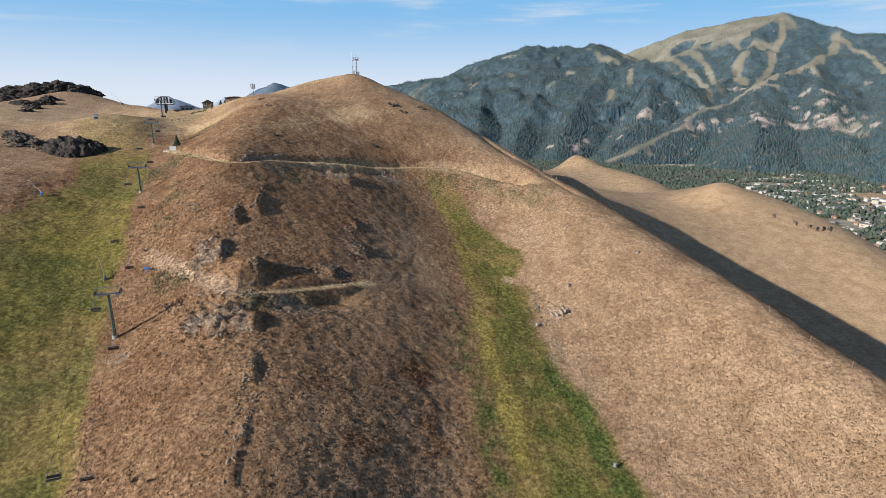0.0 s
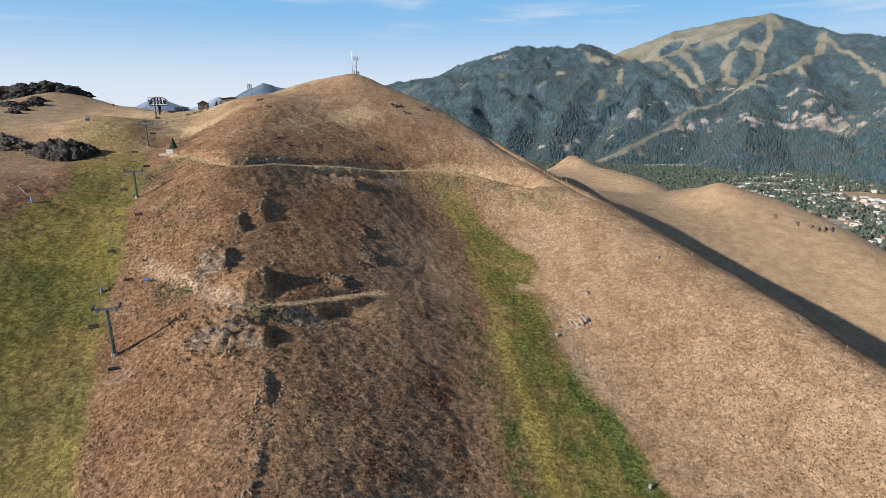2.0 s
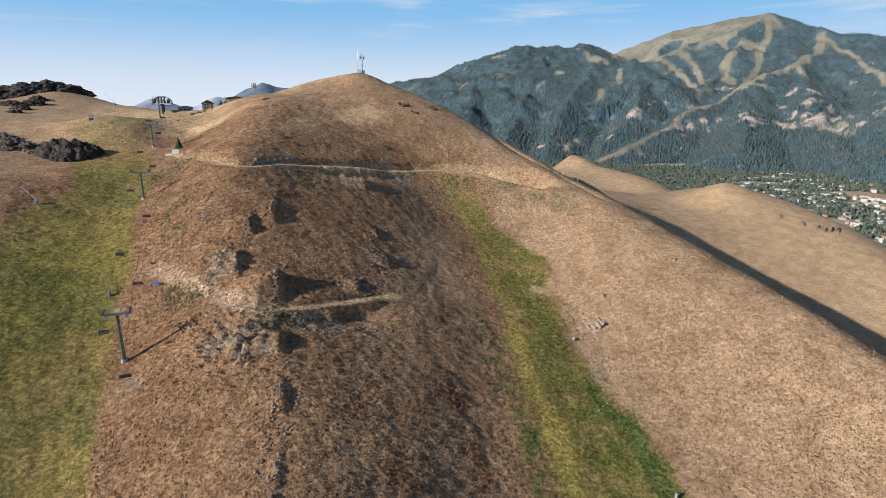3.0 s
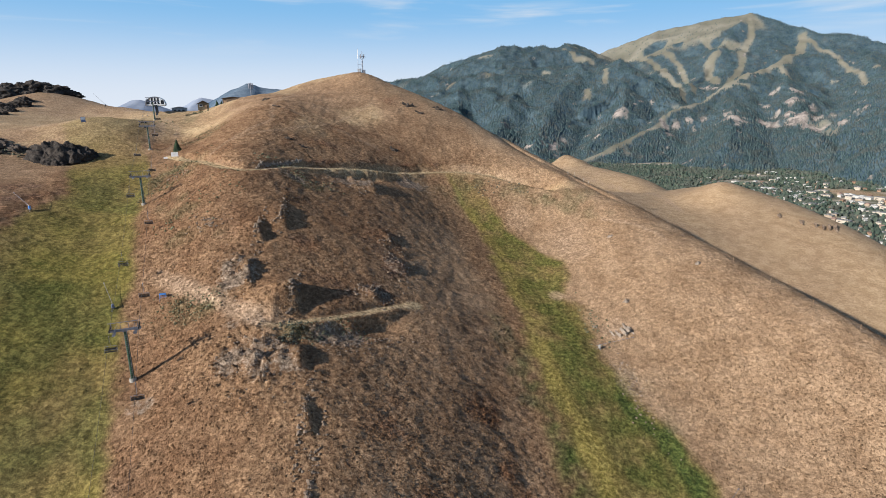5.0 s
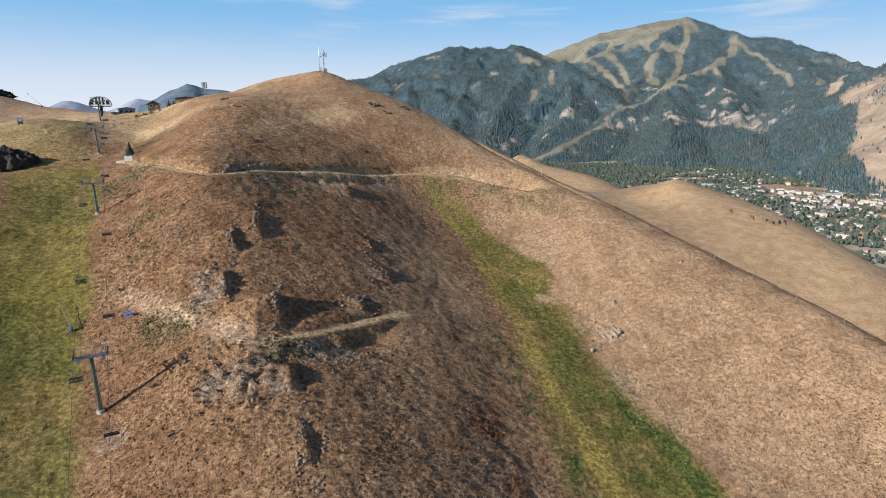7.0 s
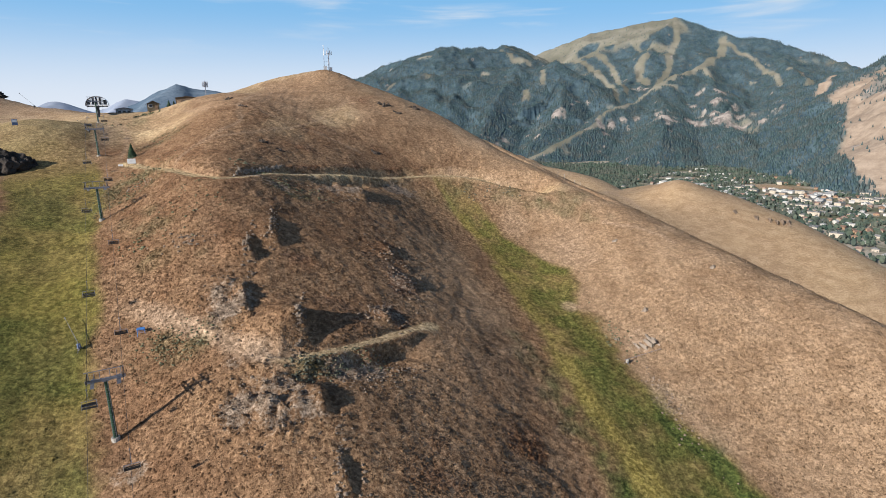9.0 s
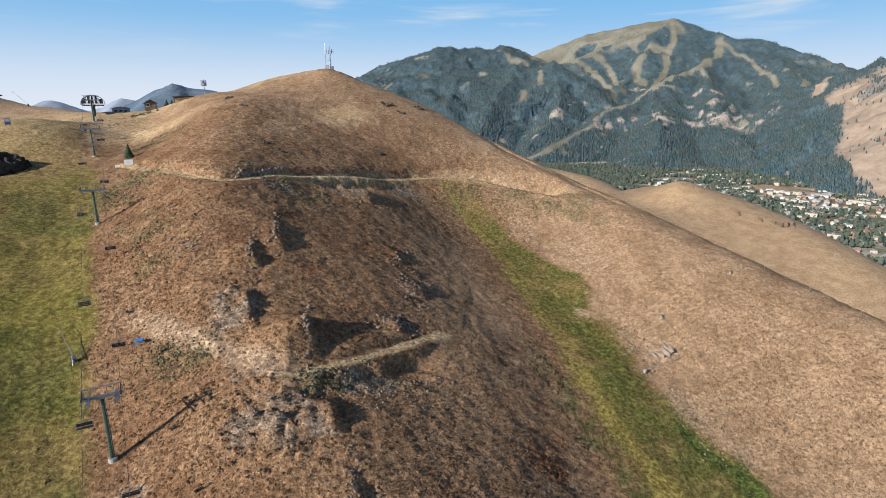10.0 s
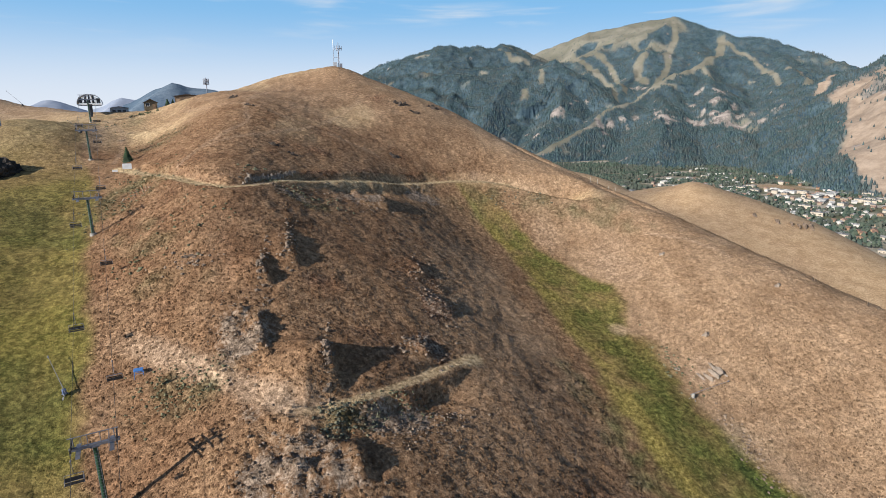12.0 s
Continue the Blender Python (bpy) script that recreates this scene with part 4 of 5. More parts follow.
# ---------------------------------------------------------------- rocks
def outcrop(name, lumps_at, material, label, seed, rough=0.28, detail=3, spin=None):
    """Weathered rock: overlapping angular lumps (x, y, width, depth, height, sunk share), each a part, on the ground."""
    rng = np.random.default_rng(seed)
    x0, y0 = lumps_at[0][:2]
    base = Vector((x0, y0, level(x0, y0)))
    ob = empty(name, Matrix.Translation(base), label, "rock")
    for x, y, w, d, h, sunk in lumps_at:
        bm = bmesh.new()
        bmesh.ops.create_icosphere(bm, subdivisions=detail, radius=1)
        z, off = level(x, y), Vector(rng.uniform(-50, 50, 3))
        turned = Matrix.Rotation(rng.uniform(0, 6.28), 3, "Z")
        set_in = Matrix.Rotation((spin or 0.0) + (rng.uniform(-0.2, 0.2) if spin else 0.0), 3, "Z")
        for v in bm.verts:
            p = v.co.copy()
            k = 1 + rough * 1.5 * noise.fractal(p * 1.3 + off, 0.8, 2.1, 5) - rough * 1.3 * abs(noise.noise(p * 2.3 + off)) + rough * 0.5 * noise.noise(p * 6 + off)
            q = (p if spin else turned @ p) * k
            q = set_in @ Vector((q.x * w, q.y * d, (max(q.z, -0.6) - sunk) * h))
            v.co = q + Vector((x, y, z)) - base
        part("boulder", bm, material, ob)
    return ob



DARK_STONE = rock_material("dark_stone", (0.035, 0.029, 0.025), (0.105, 0.082, 0.066), (0.15, 0.12, 0.09))
PALE_ROCK = rock_material("pale_rock", (0.15, 0.122, 0.10), (0.30, 0.25, 0.205), (0.34, 0.29, 0.24))
outcrop("rock_outcrop", [(-236, 286, 12, 9, 4.6, 0.1), (-226, 293, 13, 9, 6.4, 0.1), (-216, 300, 15, 11, 7.6, 0.1), (-207, 305, 12, 9, 7.4, 0.15), (-199, 308, 10, 8, 5.0, 0.15), (-192, 310, 7, 5, 2.6, 0.1),
                         (-211, 292, 7, 5, 3.4, 0.2), (-219, 284, 8, 5, 3.6, 0.2), (-226, 279, 7, 4.5, 3.0, 0.2), (-204, 297, 5, 3, 1.8, 0.2), (-190, 271, 5.5, 3.6, 3.2, 0.2), (-196, 267, 6, 4, 3.0, 0.2), (-186, 258, 4.5, 3, 2.6, 0.2), (-182, 248, 3.2, 2.6, 1.6, 0.2), (-193, 280, 4.5, 3, 2.4, 0.2)], BASALT, "dark weathered rock crag on top of a grassy knoll", 1, 0.22, 5)
outcrop("rock_outcrop", [(-126, 186, 6.6, 5, 6.6, 0.12), (-121, 187.5, 6.0, 4.6, 5.4, 0.12), (-117.5, 189, 4.0, 3.6, 3.0, 0.2), (-124, 183, 4.6, 3, 2.8, 0.2)], BASALT, "dark hump of rock standing beside the green run", 2, 0.17, 5)
outcrop("rock_outcrop", [(-143, 190, 4, 3.5, 2.4, 0.2), (-138, 189, 3, 2.6, 1.6, 0.2), (-148, 193, 4, 3, 2.4, 0.2), (-134, 192, 2.4, 2, 1.2, 0.2), (-141, 185, 2.5, 2, 1.2, 0.2)], DARK_STONE, "broken dark rocks and scrub in dry grass", 3, 0.24, 4)
for k, (x, y, w, h, words) in enumerate(((-55.5, 184, 1.2, 1.0, "small grey rocks poking out of dry grass"),
                                         (-51, 182, 1.1, 0.8, "small grey rocks poking out of dry grass"),
                                         (-25, 203, 1.5, 1.2, "rounded grey rock in dry grass"),
                                         (-20.4, 232, 2.2, 1.8, "dark rock on the steep upper slope"),
                                         (-16, 228, 1.7, 1.1, "dark rock on the steep upper slope"),
                                         (-64.5, 209, 1.3, 0.9, "small rock on the upper slope"),
                                         (-71, 222, 1.4, 1.0, "dark rock lump on the skyline"),
                                         (-9, 236, 2.0, 1.6, "dark rock on the ridge line"),
                                         (33.2, 138.4, 0.7, 1.1, "thin upright rock on the dry slope"),
                                         (52.6, 143.5, 0.7, 0.8, "small rock on the dry slope"),
                                         (37.2, 163.8, 0.7, 0.8, "small rock on the dry slope"),
                                         (24, 133, 0.6, 0.5, "pale stone at the edge of the gully"))):
    outcrop("rock", [(x, y, w * 0.62, w * 0.5, h * 0.8, 0.3), (x + w * 0.7, y + w * 0.3, w * 0.45, w * 0.4, h * 0.6, 0.35), (x - w * 0.65, y + w * 0.25, w * 0.4, w * 0.36, h * 0.5, 0.35)] if k < 8 else
            [(x, y, w, w * 0.8, h, 0.25), (x + w * 0.7, y + w * 0.3, w * 0.6, w * 0.5, h * 0.7, 0.3)], DARK_STONE if k < 8 else PALE_ROCK, words, 20 + k, 0.4, 3 if k < 8 else 2)

outcrop("rock_ribs", [(27.2, 130.6, 0.22, 1.2, 0.5, 0.3), (28.4, 130.0, 0.24, 1.5, 0.7, 0.3), (29.6, 130.6, 0.26, 1.8, 0.9, 0.3), (30.5, 131.0, 0.28, 2.1, 1.1, 0.3), (31.3, 130.4, 0.24, 1.6, 0.9, 0.3)], PALE_ROCK, "thin upright rock ribs standing in the dry slope", 41, 0.34, 3, spin=0.15)
outcrop("rock_ribs", [(229, 350, 1.2, 4.5, 1.8, 0.3), (234.5, 344, 0.9, 4, 2.2, 0.3), (237.5, 341.5, 0.8, 5, 2.4, 0.3), (240.5, 340, 0.9, 5.5, 2.8, 0.3), (243, 339, 0.8, 5, 2.6, 0.3), (245.5, 340.5, 0.9, 5, 2.4, 0.3), (222, 362, 1.2, 4, 1.6, 0.3)], STONE, "row of upright rock ribs on the far grassy spur", 43, 0.34, 3, spin=-0.5)

for k in range(22):
    x, y = -58.8 + 0.42 * k, 160.6 + 0.55 * k + 0.5 * ((k * 7) % 5) / 5
    outcrop("rock", [(x, y, 0.28 + 0.07 * (k % 3), 0.42, 0.75 + 0.4 * ((k * 5) % 4) / 3, 0.3), (x + 0.3, y + 0.6, 0.3, 0.4, 0.7, 0.3)], PALE_ROCK, "pale grey rock rib in the bank above the trail", 60 + k, 0.42, 2)


def boulders(seed):
    """Loose stones below the bench, along the trail's bank and on the spur."""
    rng = np.random.default_rng(seed)
    xs, ys, ss = [], [], []
    for x, y, a, b, n, big in ((-31, 108.0, 7, 2.6, 90, 0.24), (-25, 113.5, 5, 2.2, 60, 0.22), (-36, 171, 9, 4, 170, 0.26), (-18, 190, 6, 3, 60, 0.3), (-47, 103, 6, 8, 26, 0.26), (-27, 125, 4, 3, 60, 0.35), (-22, 139, 5, 7, 70, 0.35), (-56, 162, 5, 1.6, 60, 0.3), (-34, 80, 2, 12, 50, 0.35), (26, 112, 4, 10, 40, 0.22), (-41.5, 116.8, 0.7, 6, 80, 0.42), (-52.2, 135.6, 0.7, 5, 50, 0.4), (-48.7, 143.5, 1.2, 7, 70, 0.4), (-32, 77, 0.6, 9, 80, 0.34), (-34.6, 90, 0.8, 7, 60, 0.3),
                               (-50.9, 122, 0.8, 8, 50, 0.34), (-54.5, 122, 5, 7, 130, 0.17), (-44, 100, 7, 7, 190, 0.17), (-64.5, 137, 4, 2, 40, 0.34), (-82, 167, 4, 3, 30, 0.3), (27, 116, 1.6, 9, 60, 0.22), (-24.5, 148, 4, 6, 50, 0.34)):
        xs.append(rng.normal(x, a * 0.55, n)), ys.append(rng.normal(y, b * 0.55, n)), ss.append(rng.uniform(0.3, 1, n) ** 2 * big + 0.08)
    x, y, size = map(np.concatenate, (xs, ys, ss))
    return lumps("stones", x, y, land(x, y) - size * 0.5, size, size * 0.7, STONE, "loose grey stones scattered on the slope", "stones", seed)


boulders(6)


def shrubs(seed):
    rng = np.random.default_rng(seed)
    xs, ys, ss = [], [], []
    for x, y, a, b, n, big in ((-39.5, 107.2, 3.4, 2.4, 90, 0.30), (-61, 115, 7, 4, 170, 0.27), (-84, 168, 9, 11, 150, 0.3), (-46, 163, 8, 5, 46, 0.36), (-66, 148, 9, 8, 46, 0.34), (-30, 113, 5, 2, 60, 0.24), (-36.0, 109.6, 3.0, 1.6, 70, 0.28),
                               (-88, 205, 7, 9, 90, 0.26), (-55, 166, 5, 2, 30, 0.45), (-110, 226, 6, 8, 40, 0.3), (-75, 140, 6, 2, 30, 0.35), (24, 133, 3, 8, 50, 0.35), (12, 196, 12, 4, 60, 0.35), (-141, 188, 7, 4, 80, 0.5), (-104, 243, 5, 2, 50, 0.45)):
        xs.append(rng.normal(x, a * 0.5, n)), ys.append(rng.normal(y, b * 0.5, n)), ss.append(rng.uniform(0.4, 1, n) * big)
    x, y, size = map(np.concatenate, (xs, ys, ss))
    return lumps("shrubs", x, y, land(x, y) - size * 0.4, size, size * 0.75, SAGE, "grey-green shrubs scattered in the dry grass", "shrubs", seed)


SAGE = conifer_material("sage_leaves", (0.065, 0.070, 0.040), (0.165, 0.160, 0.100))
shrubs(9)

# ---------------------------------------------------------------- the chairlift
GREEN_STEEL = painted("green_steel", (0.028, 0.075, 0.045), 0.5, 0.0, 0.4, 1.5)
GREY_STEEL = painted("grey_steel", (0.22, 0.23, 0.27), 0.45, 0.6, 0.35, 2.0)
BLACK_RUBBER = painted("black_rubber", (0.018, 0.018, 0.02), 0.7, 0.0, 0.3, 6.0)
CONCRETE = painted("concrete", (0.36, 0.34, 0.31), 0.9, 0.0, 0.3, 2.0)
WHITE_PAINT = painted("white_paint", (0.74, 0.75, 0.76), 0.45, 0.0, 0.15, 1.0)
BLUE_PAINT = painted("blue_paint", (0.06, 0.20, 0.52), 0.5, 0.0, 0.25, 3.0)
SLATE_BLUE = painted("slate_blue", (0.12, 0.17, 0.30), 0.5, 0.3, 0.3, 3.0)
WOOD = painted("weathered_wood", (0.26, 0.18, 0.12), 0.85, 0.0, 0.45, 2.5)
YELLOW_WOOD = painted("ochre_boards", (0.14, 0.118, 0.080), 0.85, 0.0, 0.35, 1.5)
CABLE = painted("steel_cable", (0.07, 0.07, 0.075), 0.5, 0.7, 0.3, 5.0)
LINE_TURN = 20.8                       # the lift's line, turned from north
HALF_GAUGE = 2.1
TOWERS = [(-45.0, 47.1, 46.0), (-65.3, 100.7, 63.0), (-85.9, 154.9, 81.3), (-102.1, 197.0, 92.0), (-116.4, 234.7, 99.7)]


def lift_tower(x, y, top):
    z = level(x, y)
    high = top - z
    ob = empty("lift_tower", pose(x, y, z, 0, 0, LINE_TURN), "dark green steel chairlift tower with a grey crossarm on the slope", "lift tower", "towers of the chairlift")
    bm = tube(bmesh.new(), (0, 0, -0.4), (0, 0, high - 0.15), 0.30, 0.23, 14)
    part("pole", bm, GREEN_STEEL, ob)
    part("footing", tube(bmesh.new(), (0, 0, -0.8), (0, 0, 0.35), 0.62, 0.55, 12), CONCRETE, ob)
    part("crossarm", boxes(((2 * HALF_GAUGE + 0.5, 0.30, 0.34), (0, 0, high)), ((0.9, 0.5, 0.12), (0, 0, high - 0.2))), GREY_STEEL, ob)
    for side in (-1, 1):
        x0 = side * HALF_GAUGE
        train = part("sheave_train", boxes(((0.10, 3.0, 0.16), (x0, 0, high + 0.28)), ((0.08, 0.1, 0.5), (x0, 0, high + 0.1))), GREY_STEEL, ob)
        for k in range(4):
            yk = -1.2 + 0.8 * k
            part("sheave", tube(bmesh.new(), (x0 - 0.06, yk, high + 0.44), (x0 + 0.06, yk, high + 0.44), 0.22, sides=12), BLACK_RUBBER, train)
        part("catwalk", boxes(((0.45, 3.1, 0.05), (x0 - side * 0.55, 0, high - 0.35)), ((0.04, 3.1, 0.04), (x0 - side * 0.78, 0, high + 0.45)),
                              *[((0.04, 0.04, 0.8), (x0 - side * 0.78, yy, high + 0.05)) for yy in (-1.5, 0, 1.5)]), GREY_STEEL, ob)
    w = HALF_GAUGE + 0.25
    part("lifting_frame", tubes(((-w, 0, high + 1.35), (w, 0, high + 1.35), 0.06), ((-w * 0.8, 0, high), (-w * 0.8, 0, high + 1.35), 0.05), ((w * 0.8, 0, high), (w * 0.8, 0, high + 1.35), 0.05),
                                ((-w * 0.25, 0, high), (-w * 0.25, 0, high + 1.35), 0.04), ((w * 0.25, 0, high), (w * 0.25, 0, high + 1.35), 0.04)), GREY_STEEL, ob)
    rungs = [((-0.2, -0.40, 0.5 + 0.35 * k), (0.2, -0.40, 0.5 + 0.35 * k), 0.018) for k in range(int((high - 0.8) / 0.35))]
    part("ladder", tubes(((-0.2, -0.4, 0.3), (-0.2, -0.4, high), 0.025), ((0.2, -0.4, 0.3), (0.2, -0.4, high), 0.025), *rungs, sides=5), GREY_STEEL, ob)
    return ob


for t in TOWERS:
    lift_tower(*t)

c0, s0 = math.cos(radians(LINE_TURN)), math.sin(radians(LINE_TURN))


def rope_point(side, span, share):
    """A point of the rope between two towers, with its sag."""
    a, b = (TOWERS + [(-123.2, 252.6, 100.2)])[span:span + 2]
    sag = 4 * share * (1 - share) * math.dist(a[:2], b[:2]) * 0.022
    return Vector((a[0] + (b[0] - a[0]) * share + side * HALF_GAUGE * c0, a[1] + (b[1] - a[1]) * share + side * HALF_GAUGE * s0, a[2] + (b[2] - a[2]) * share + 0.68 - sag))


def haul_rope(side):
    cu = bpy.data.curves.new("haul_rope", "CURVE")
    cu.dimensions, cu.bevel_depth, cu.bevel_resolution = "3D", 0.022, 1
    pts = [rope_point(side, k, j / 8) for k in range(5) for j in range(8)] + [rope_point(side, 4, 1)]
    sp = cu.splines.new("POLY")
    sp.points.add(len(pts) - 1)
    for q, p in zip(sp.points, pts):
        q.co = (*p, 1)
    cu.materials.append(CABLE)
    tagged(new("haul_rope", cu), "thin dark steel haul rope of the chairlift", "cable", "ropes of the chairlift")


haul_rope(-1)
haul_rope(1)


def lift_chair(m):
    ob = empty("lift_chair", m, "dark slatted chairlift chair on a steel hanger", "lift chair", "chairs of the chairlift")
    part("grip", boxes(((0.14, 0.34, 0.18), (0, 0, 0))), GREY_STEEL, ob, bevel=0.03)
    part("hanger", tubes(((0, 0, 0), (0, -0.15, -1.0), 0.032), ((0, -0.15, -1.0), (0, -0.38, -1.75), 0.032), ((-0.85, -0.38, -1.75), (0.85, -0.38, -1.75), 0.035)), GREY_STEEL, ob)
    for side in (-1, 1):
        part("side_frame", tubes(((side * 0.85, -0.38, -1.75), (side * 0.88, -0.28, -2.55), 0.028), ((side * 0.88, -0.28, -2.55), (side * 0.88, 0.3, -2.6), 0.028), ((side * 0.88, -0.3, -2.2), (side * 0.88, 0.22, -2.25), 0.025)), GREY_STEEL, ob)
    seat = part("seat", boxes(((1.75, 0.5, 0.05), (0, 0.02, -2.56))), BLACK_RUBBER, ob, bevel=0.015)
    part("backrest", boxes(*[((1.75, 0.04, 0.14), pose(0, -0.30 + 0.015 * k, -2.42 + 0.17 * k, 8)) for k in range(3)]), BLACK_RUBBER, ob)
    part("restraint_bar", tubes(((-0.84, -0.3, -2.0), (-0.84, 0.32, -2.12), 0.02), ((0.84, -0.3, -2.0), (0.84, 0.32, -2.12), 0.02), ((-0.84, 0.32, -2.12), (0.84, 0.32, -2.12), 0.02)), GREY_STEEL, ob)
    return ob


CHAIRS = [(1, 0, 0.32), (1, 0, 0.78), (1, 1, 0.22), (1, 1, 0.69), (1, 2, 0.25), (1, 2, 0.92), (1, 3, 0.54), (-1, 0, 0.34), (-1, 0, 0.965), (-1, 1, 0.42), (-1, 1, 0.9), (-1, 2, 0.55), (-1, 3, 0.4)]
chair = None
for side, span, share in CHAIRS:
    m = Matrix.Translation(rope_point(side, span, share)) @ pose(0, 0, 0, 0, 0, LINE_TURN + (180 if side < 0 else 0))
    chair = copy_thing(chair, m) if chair else lift_chair(m)


def arch(width, high, y0, y1, thick, base, steps=16):
    """A vaulted shell with thickness, open below."""
    bm = bmesh.new()
    rings = []
    for y in (y0, y1):
        for w, h in ((width, high), (width - thick, high - thick)):
            rings.append([bm.verts.new((w / 2 * math.cos(a), y, base + h * math.sin(a) ** 0.85)) for a in (math.pi * k / steps for k in range(steps + 1))])
    o0, i0, o1, i1 = rings
    for k in range(steps):
        bm.faces.new((o0[k], o0[k + 1], o1[k + 1], o1[k]))
        bm.faces.new((i0[k + 1], i0[k], i1[k], i1[k + 1]))
        bm.faces.new((o0[k + 1], o0[k], i0[k], i0[k + 1]))
        bm.faces.new((o1[k], o1[k + 1], i1[k + 1], i1[k]))
    for k in (0, steps):
        bm.faces.new((o0[k], o1[k], i1[k], i0[k]))
    bmesh.ops.recalc_face_normals(bm, faces=bm.faces)
    return bm


PALE_STEEL = painted("pale_steel", (0.36, 0.38, 0.42), 0.5, 0.2, 0.3, 1.5)
DARK_STEEL = painted("dark_steel", (0.035, 0.04, 0.05), 0.55, 0.2, 0.3, 2.0)


def lift_terminal():
    x, y = -123.6, 253.6
    z = 94.2
    ob = empty("lift_terminal", pose(x, y, z, 0, 0, LINE_TURN), "white vaulted chairlift top terminal with dark windows on steel legs", "lift station")
    part("canopy", arch(7.4, 3.5, -4.5, 5.5, 0.3, 3.9), PALE_STEEL, ob, "white vaulted canopy")
    part("end_wall", boxes(((0.3, 0.2, 2.4), (-1.85, -4.2, 5.2)), ((0.3, 0.2, 3.0), (-0.62, -4.2, 5.5)), ((0.3, 0.2, 3.0), (0.62, -4.2, 5.5)), ((0.3, 0.2, 2.4), (1.85, -4.2, 5.2)), ((6.8, 0.22, 0.45), (0, -4.2, 4.1))), WHITE_PAINT, ob)
    for xk, w, h in ((-2.6, 1.1, 1.6), (-1.1, 0.7, 2.5), (0, 0.6, 2.7), (1.1, 0.7, 2.5), (2.6, 1.1, 1.6)):
        part("window", boxes(((w, 0.1, h), (xk, -4.1, 4.4 + h / 2))), DARK_GLASS, ob)
    part("underframe", boxes(((1.2, 9.5, 0.7), (0, 0.4, 3.75)), ((6.6, 0.4, 0.4), (0, -3.4, 3.8)), ((6.6, 0.4, 0.4), (0, 3.6, 3.8))), DARK_STEEL, ob)
    part("bullwheel", tube(bmesh.new(), (0, 2.6, 4.5), (0, 2.6, 4.8), 2.1, sides=28), GREY_STEEL, ob)
    for yk in (-2.6, 3.4):
        part("leg", boxes(((0.75, 0.75, 5.4), (0, yk, 1.0))), DARK_STEEL, ob, bevel=0.08)
    part("deck", boxes(((7.4, 5, 0.4), (0, 1, -0.3)), ((7.4, 0.06, 0.06), (0, -1.5, 0.9)), *[((0.06, 0.06, 1.1), (xx, -1.5, 0.4)) for xx in (-3.6, -1.8, 0, 1.8, 3.6)]), GREY_STEEL, ob)
    return ob


lift_terminal()


def gabled_hut(name, x, y, z, turn, w, d, h, rise, wall, roof, label, eaves=0.5):
    ob = empty(name, pose(x, y, z, 0, 0, turn), label, "hut")
    bm = boxes(((w, d, h), (0, 0, h / 2 - 0.3)))
    gab = [bm.verts.new(p) for p in ((-w / 2, -d / 2, h - 0.3), (w / 2, -d / 2, h - 0.3), (0, -d / 2, h - 0.3 + rise), (-w / 2, d / 2, h - 0.3), (w / 2, d / 2, h - 0.3), (0, d / 2, h - 0.3 + rise))]
    for q in ((0, 1, 2), (4, 3, 5)):
        bm.faces.new([gab[k] for k in q])
    part("wall", bm, wall, ob)
    bm = bmesh.new()
    ang, run = math.atan2(rise, w / 2), math.hypot(rise, w / 2) + eaves
    for side in (-1, 1):
        cx, cz = side * math.cos(ang) * run / 2, h - 0.3 + rise - math.sin(ang) * run / 2 + 0.1
        box(bm, (run, d + 2 * eaves, 0.16), pose(cx, 0, cz, 0, math.degrees(ang) * side, 0))
    part("roof", bm, roof, ob)
    return ob


DARK_WOOD = painted("dark_boards", (0.13, 0.095, 0.068), 0.85, 0.0, 0.4, 2.0)
DARK_ROOF = painted("dark_shingles", (0.055, 0.045, 0.04), 0.9, 0.0, 0.35, 2.0)
hut = gabled_hut("hut", -103.5, 250.5, 96.5, 18, 4.0, 5, 2.5, 1.1, YELLOW_WOOD, DARK_ROOF, "small ochre hut with a dark gabled roof on the saddle")
win = part("window", boxes(((1.0, 0.1, 0.9), (-0.9, -2.52, 1.6))), DARK_GLASS, hut)
part("window_frame", boxes(((1.2, 0.06, 0.08), (-0.9, -2.56, 2.08)), ((1.2, 0.06, 0.08), (-0.9, -2.56, 1.12)), ((0.08, 0.06, 1.0), (-1.46, -2.56, 1.6)), ((0.08, 0.06, 1.0), (-0.34, -2.56, 1.6))), WHITE_PAINT, win)
part("door", boxes(((0.9, 0.1, 2.0), (1.0, -2.52, 0.75))), WOOD, hut)
shed = gabled_hut("shed", -91.2, 251.5, 98.0, 6, 8.2, 5, 3.1, 0.5, DARK_WOOD, DARK_ROOF, "long low brown wooden shed behind the hill's shoulder")
part("door", boxes(((1.3, 0.1, 2.1), (-3.0, -2.52, 0.9))), WOOD, shed, "brown door")
for xx in (-1.0, 1.0):
    part("window", boxes(((0.9, 0.1, 0.9), (xx, -2.52, 1.5))), DARK_GLASS, shed)
station = gabled_hut("operator_building", -117.8, 262.0, 94.2, 18, 5.6, 5, 3.0, 0.5, PALE_STEEL, GREY_STEEL, "pale low lift building behind the terminal")
for xx in (-1.6, 0, 1.6):
    part("window", boxes(((1.0, 0.1, 1.1), (xx, -2.52, 1.6))), DARK_GLASS, station)


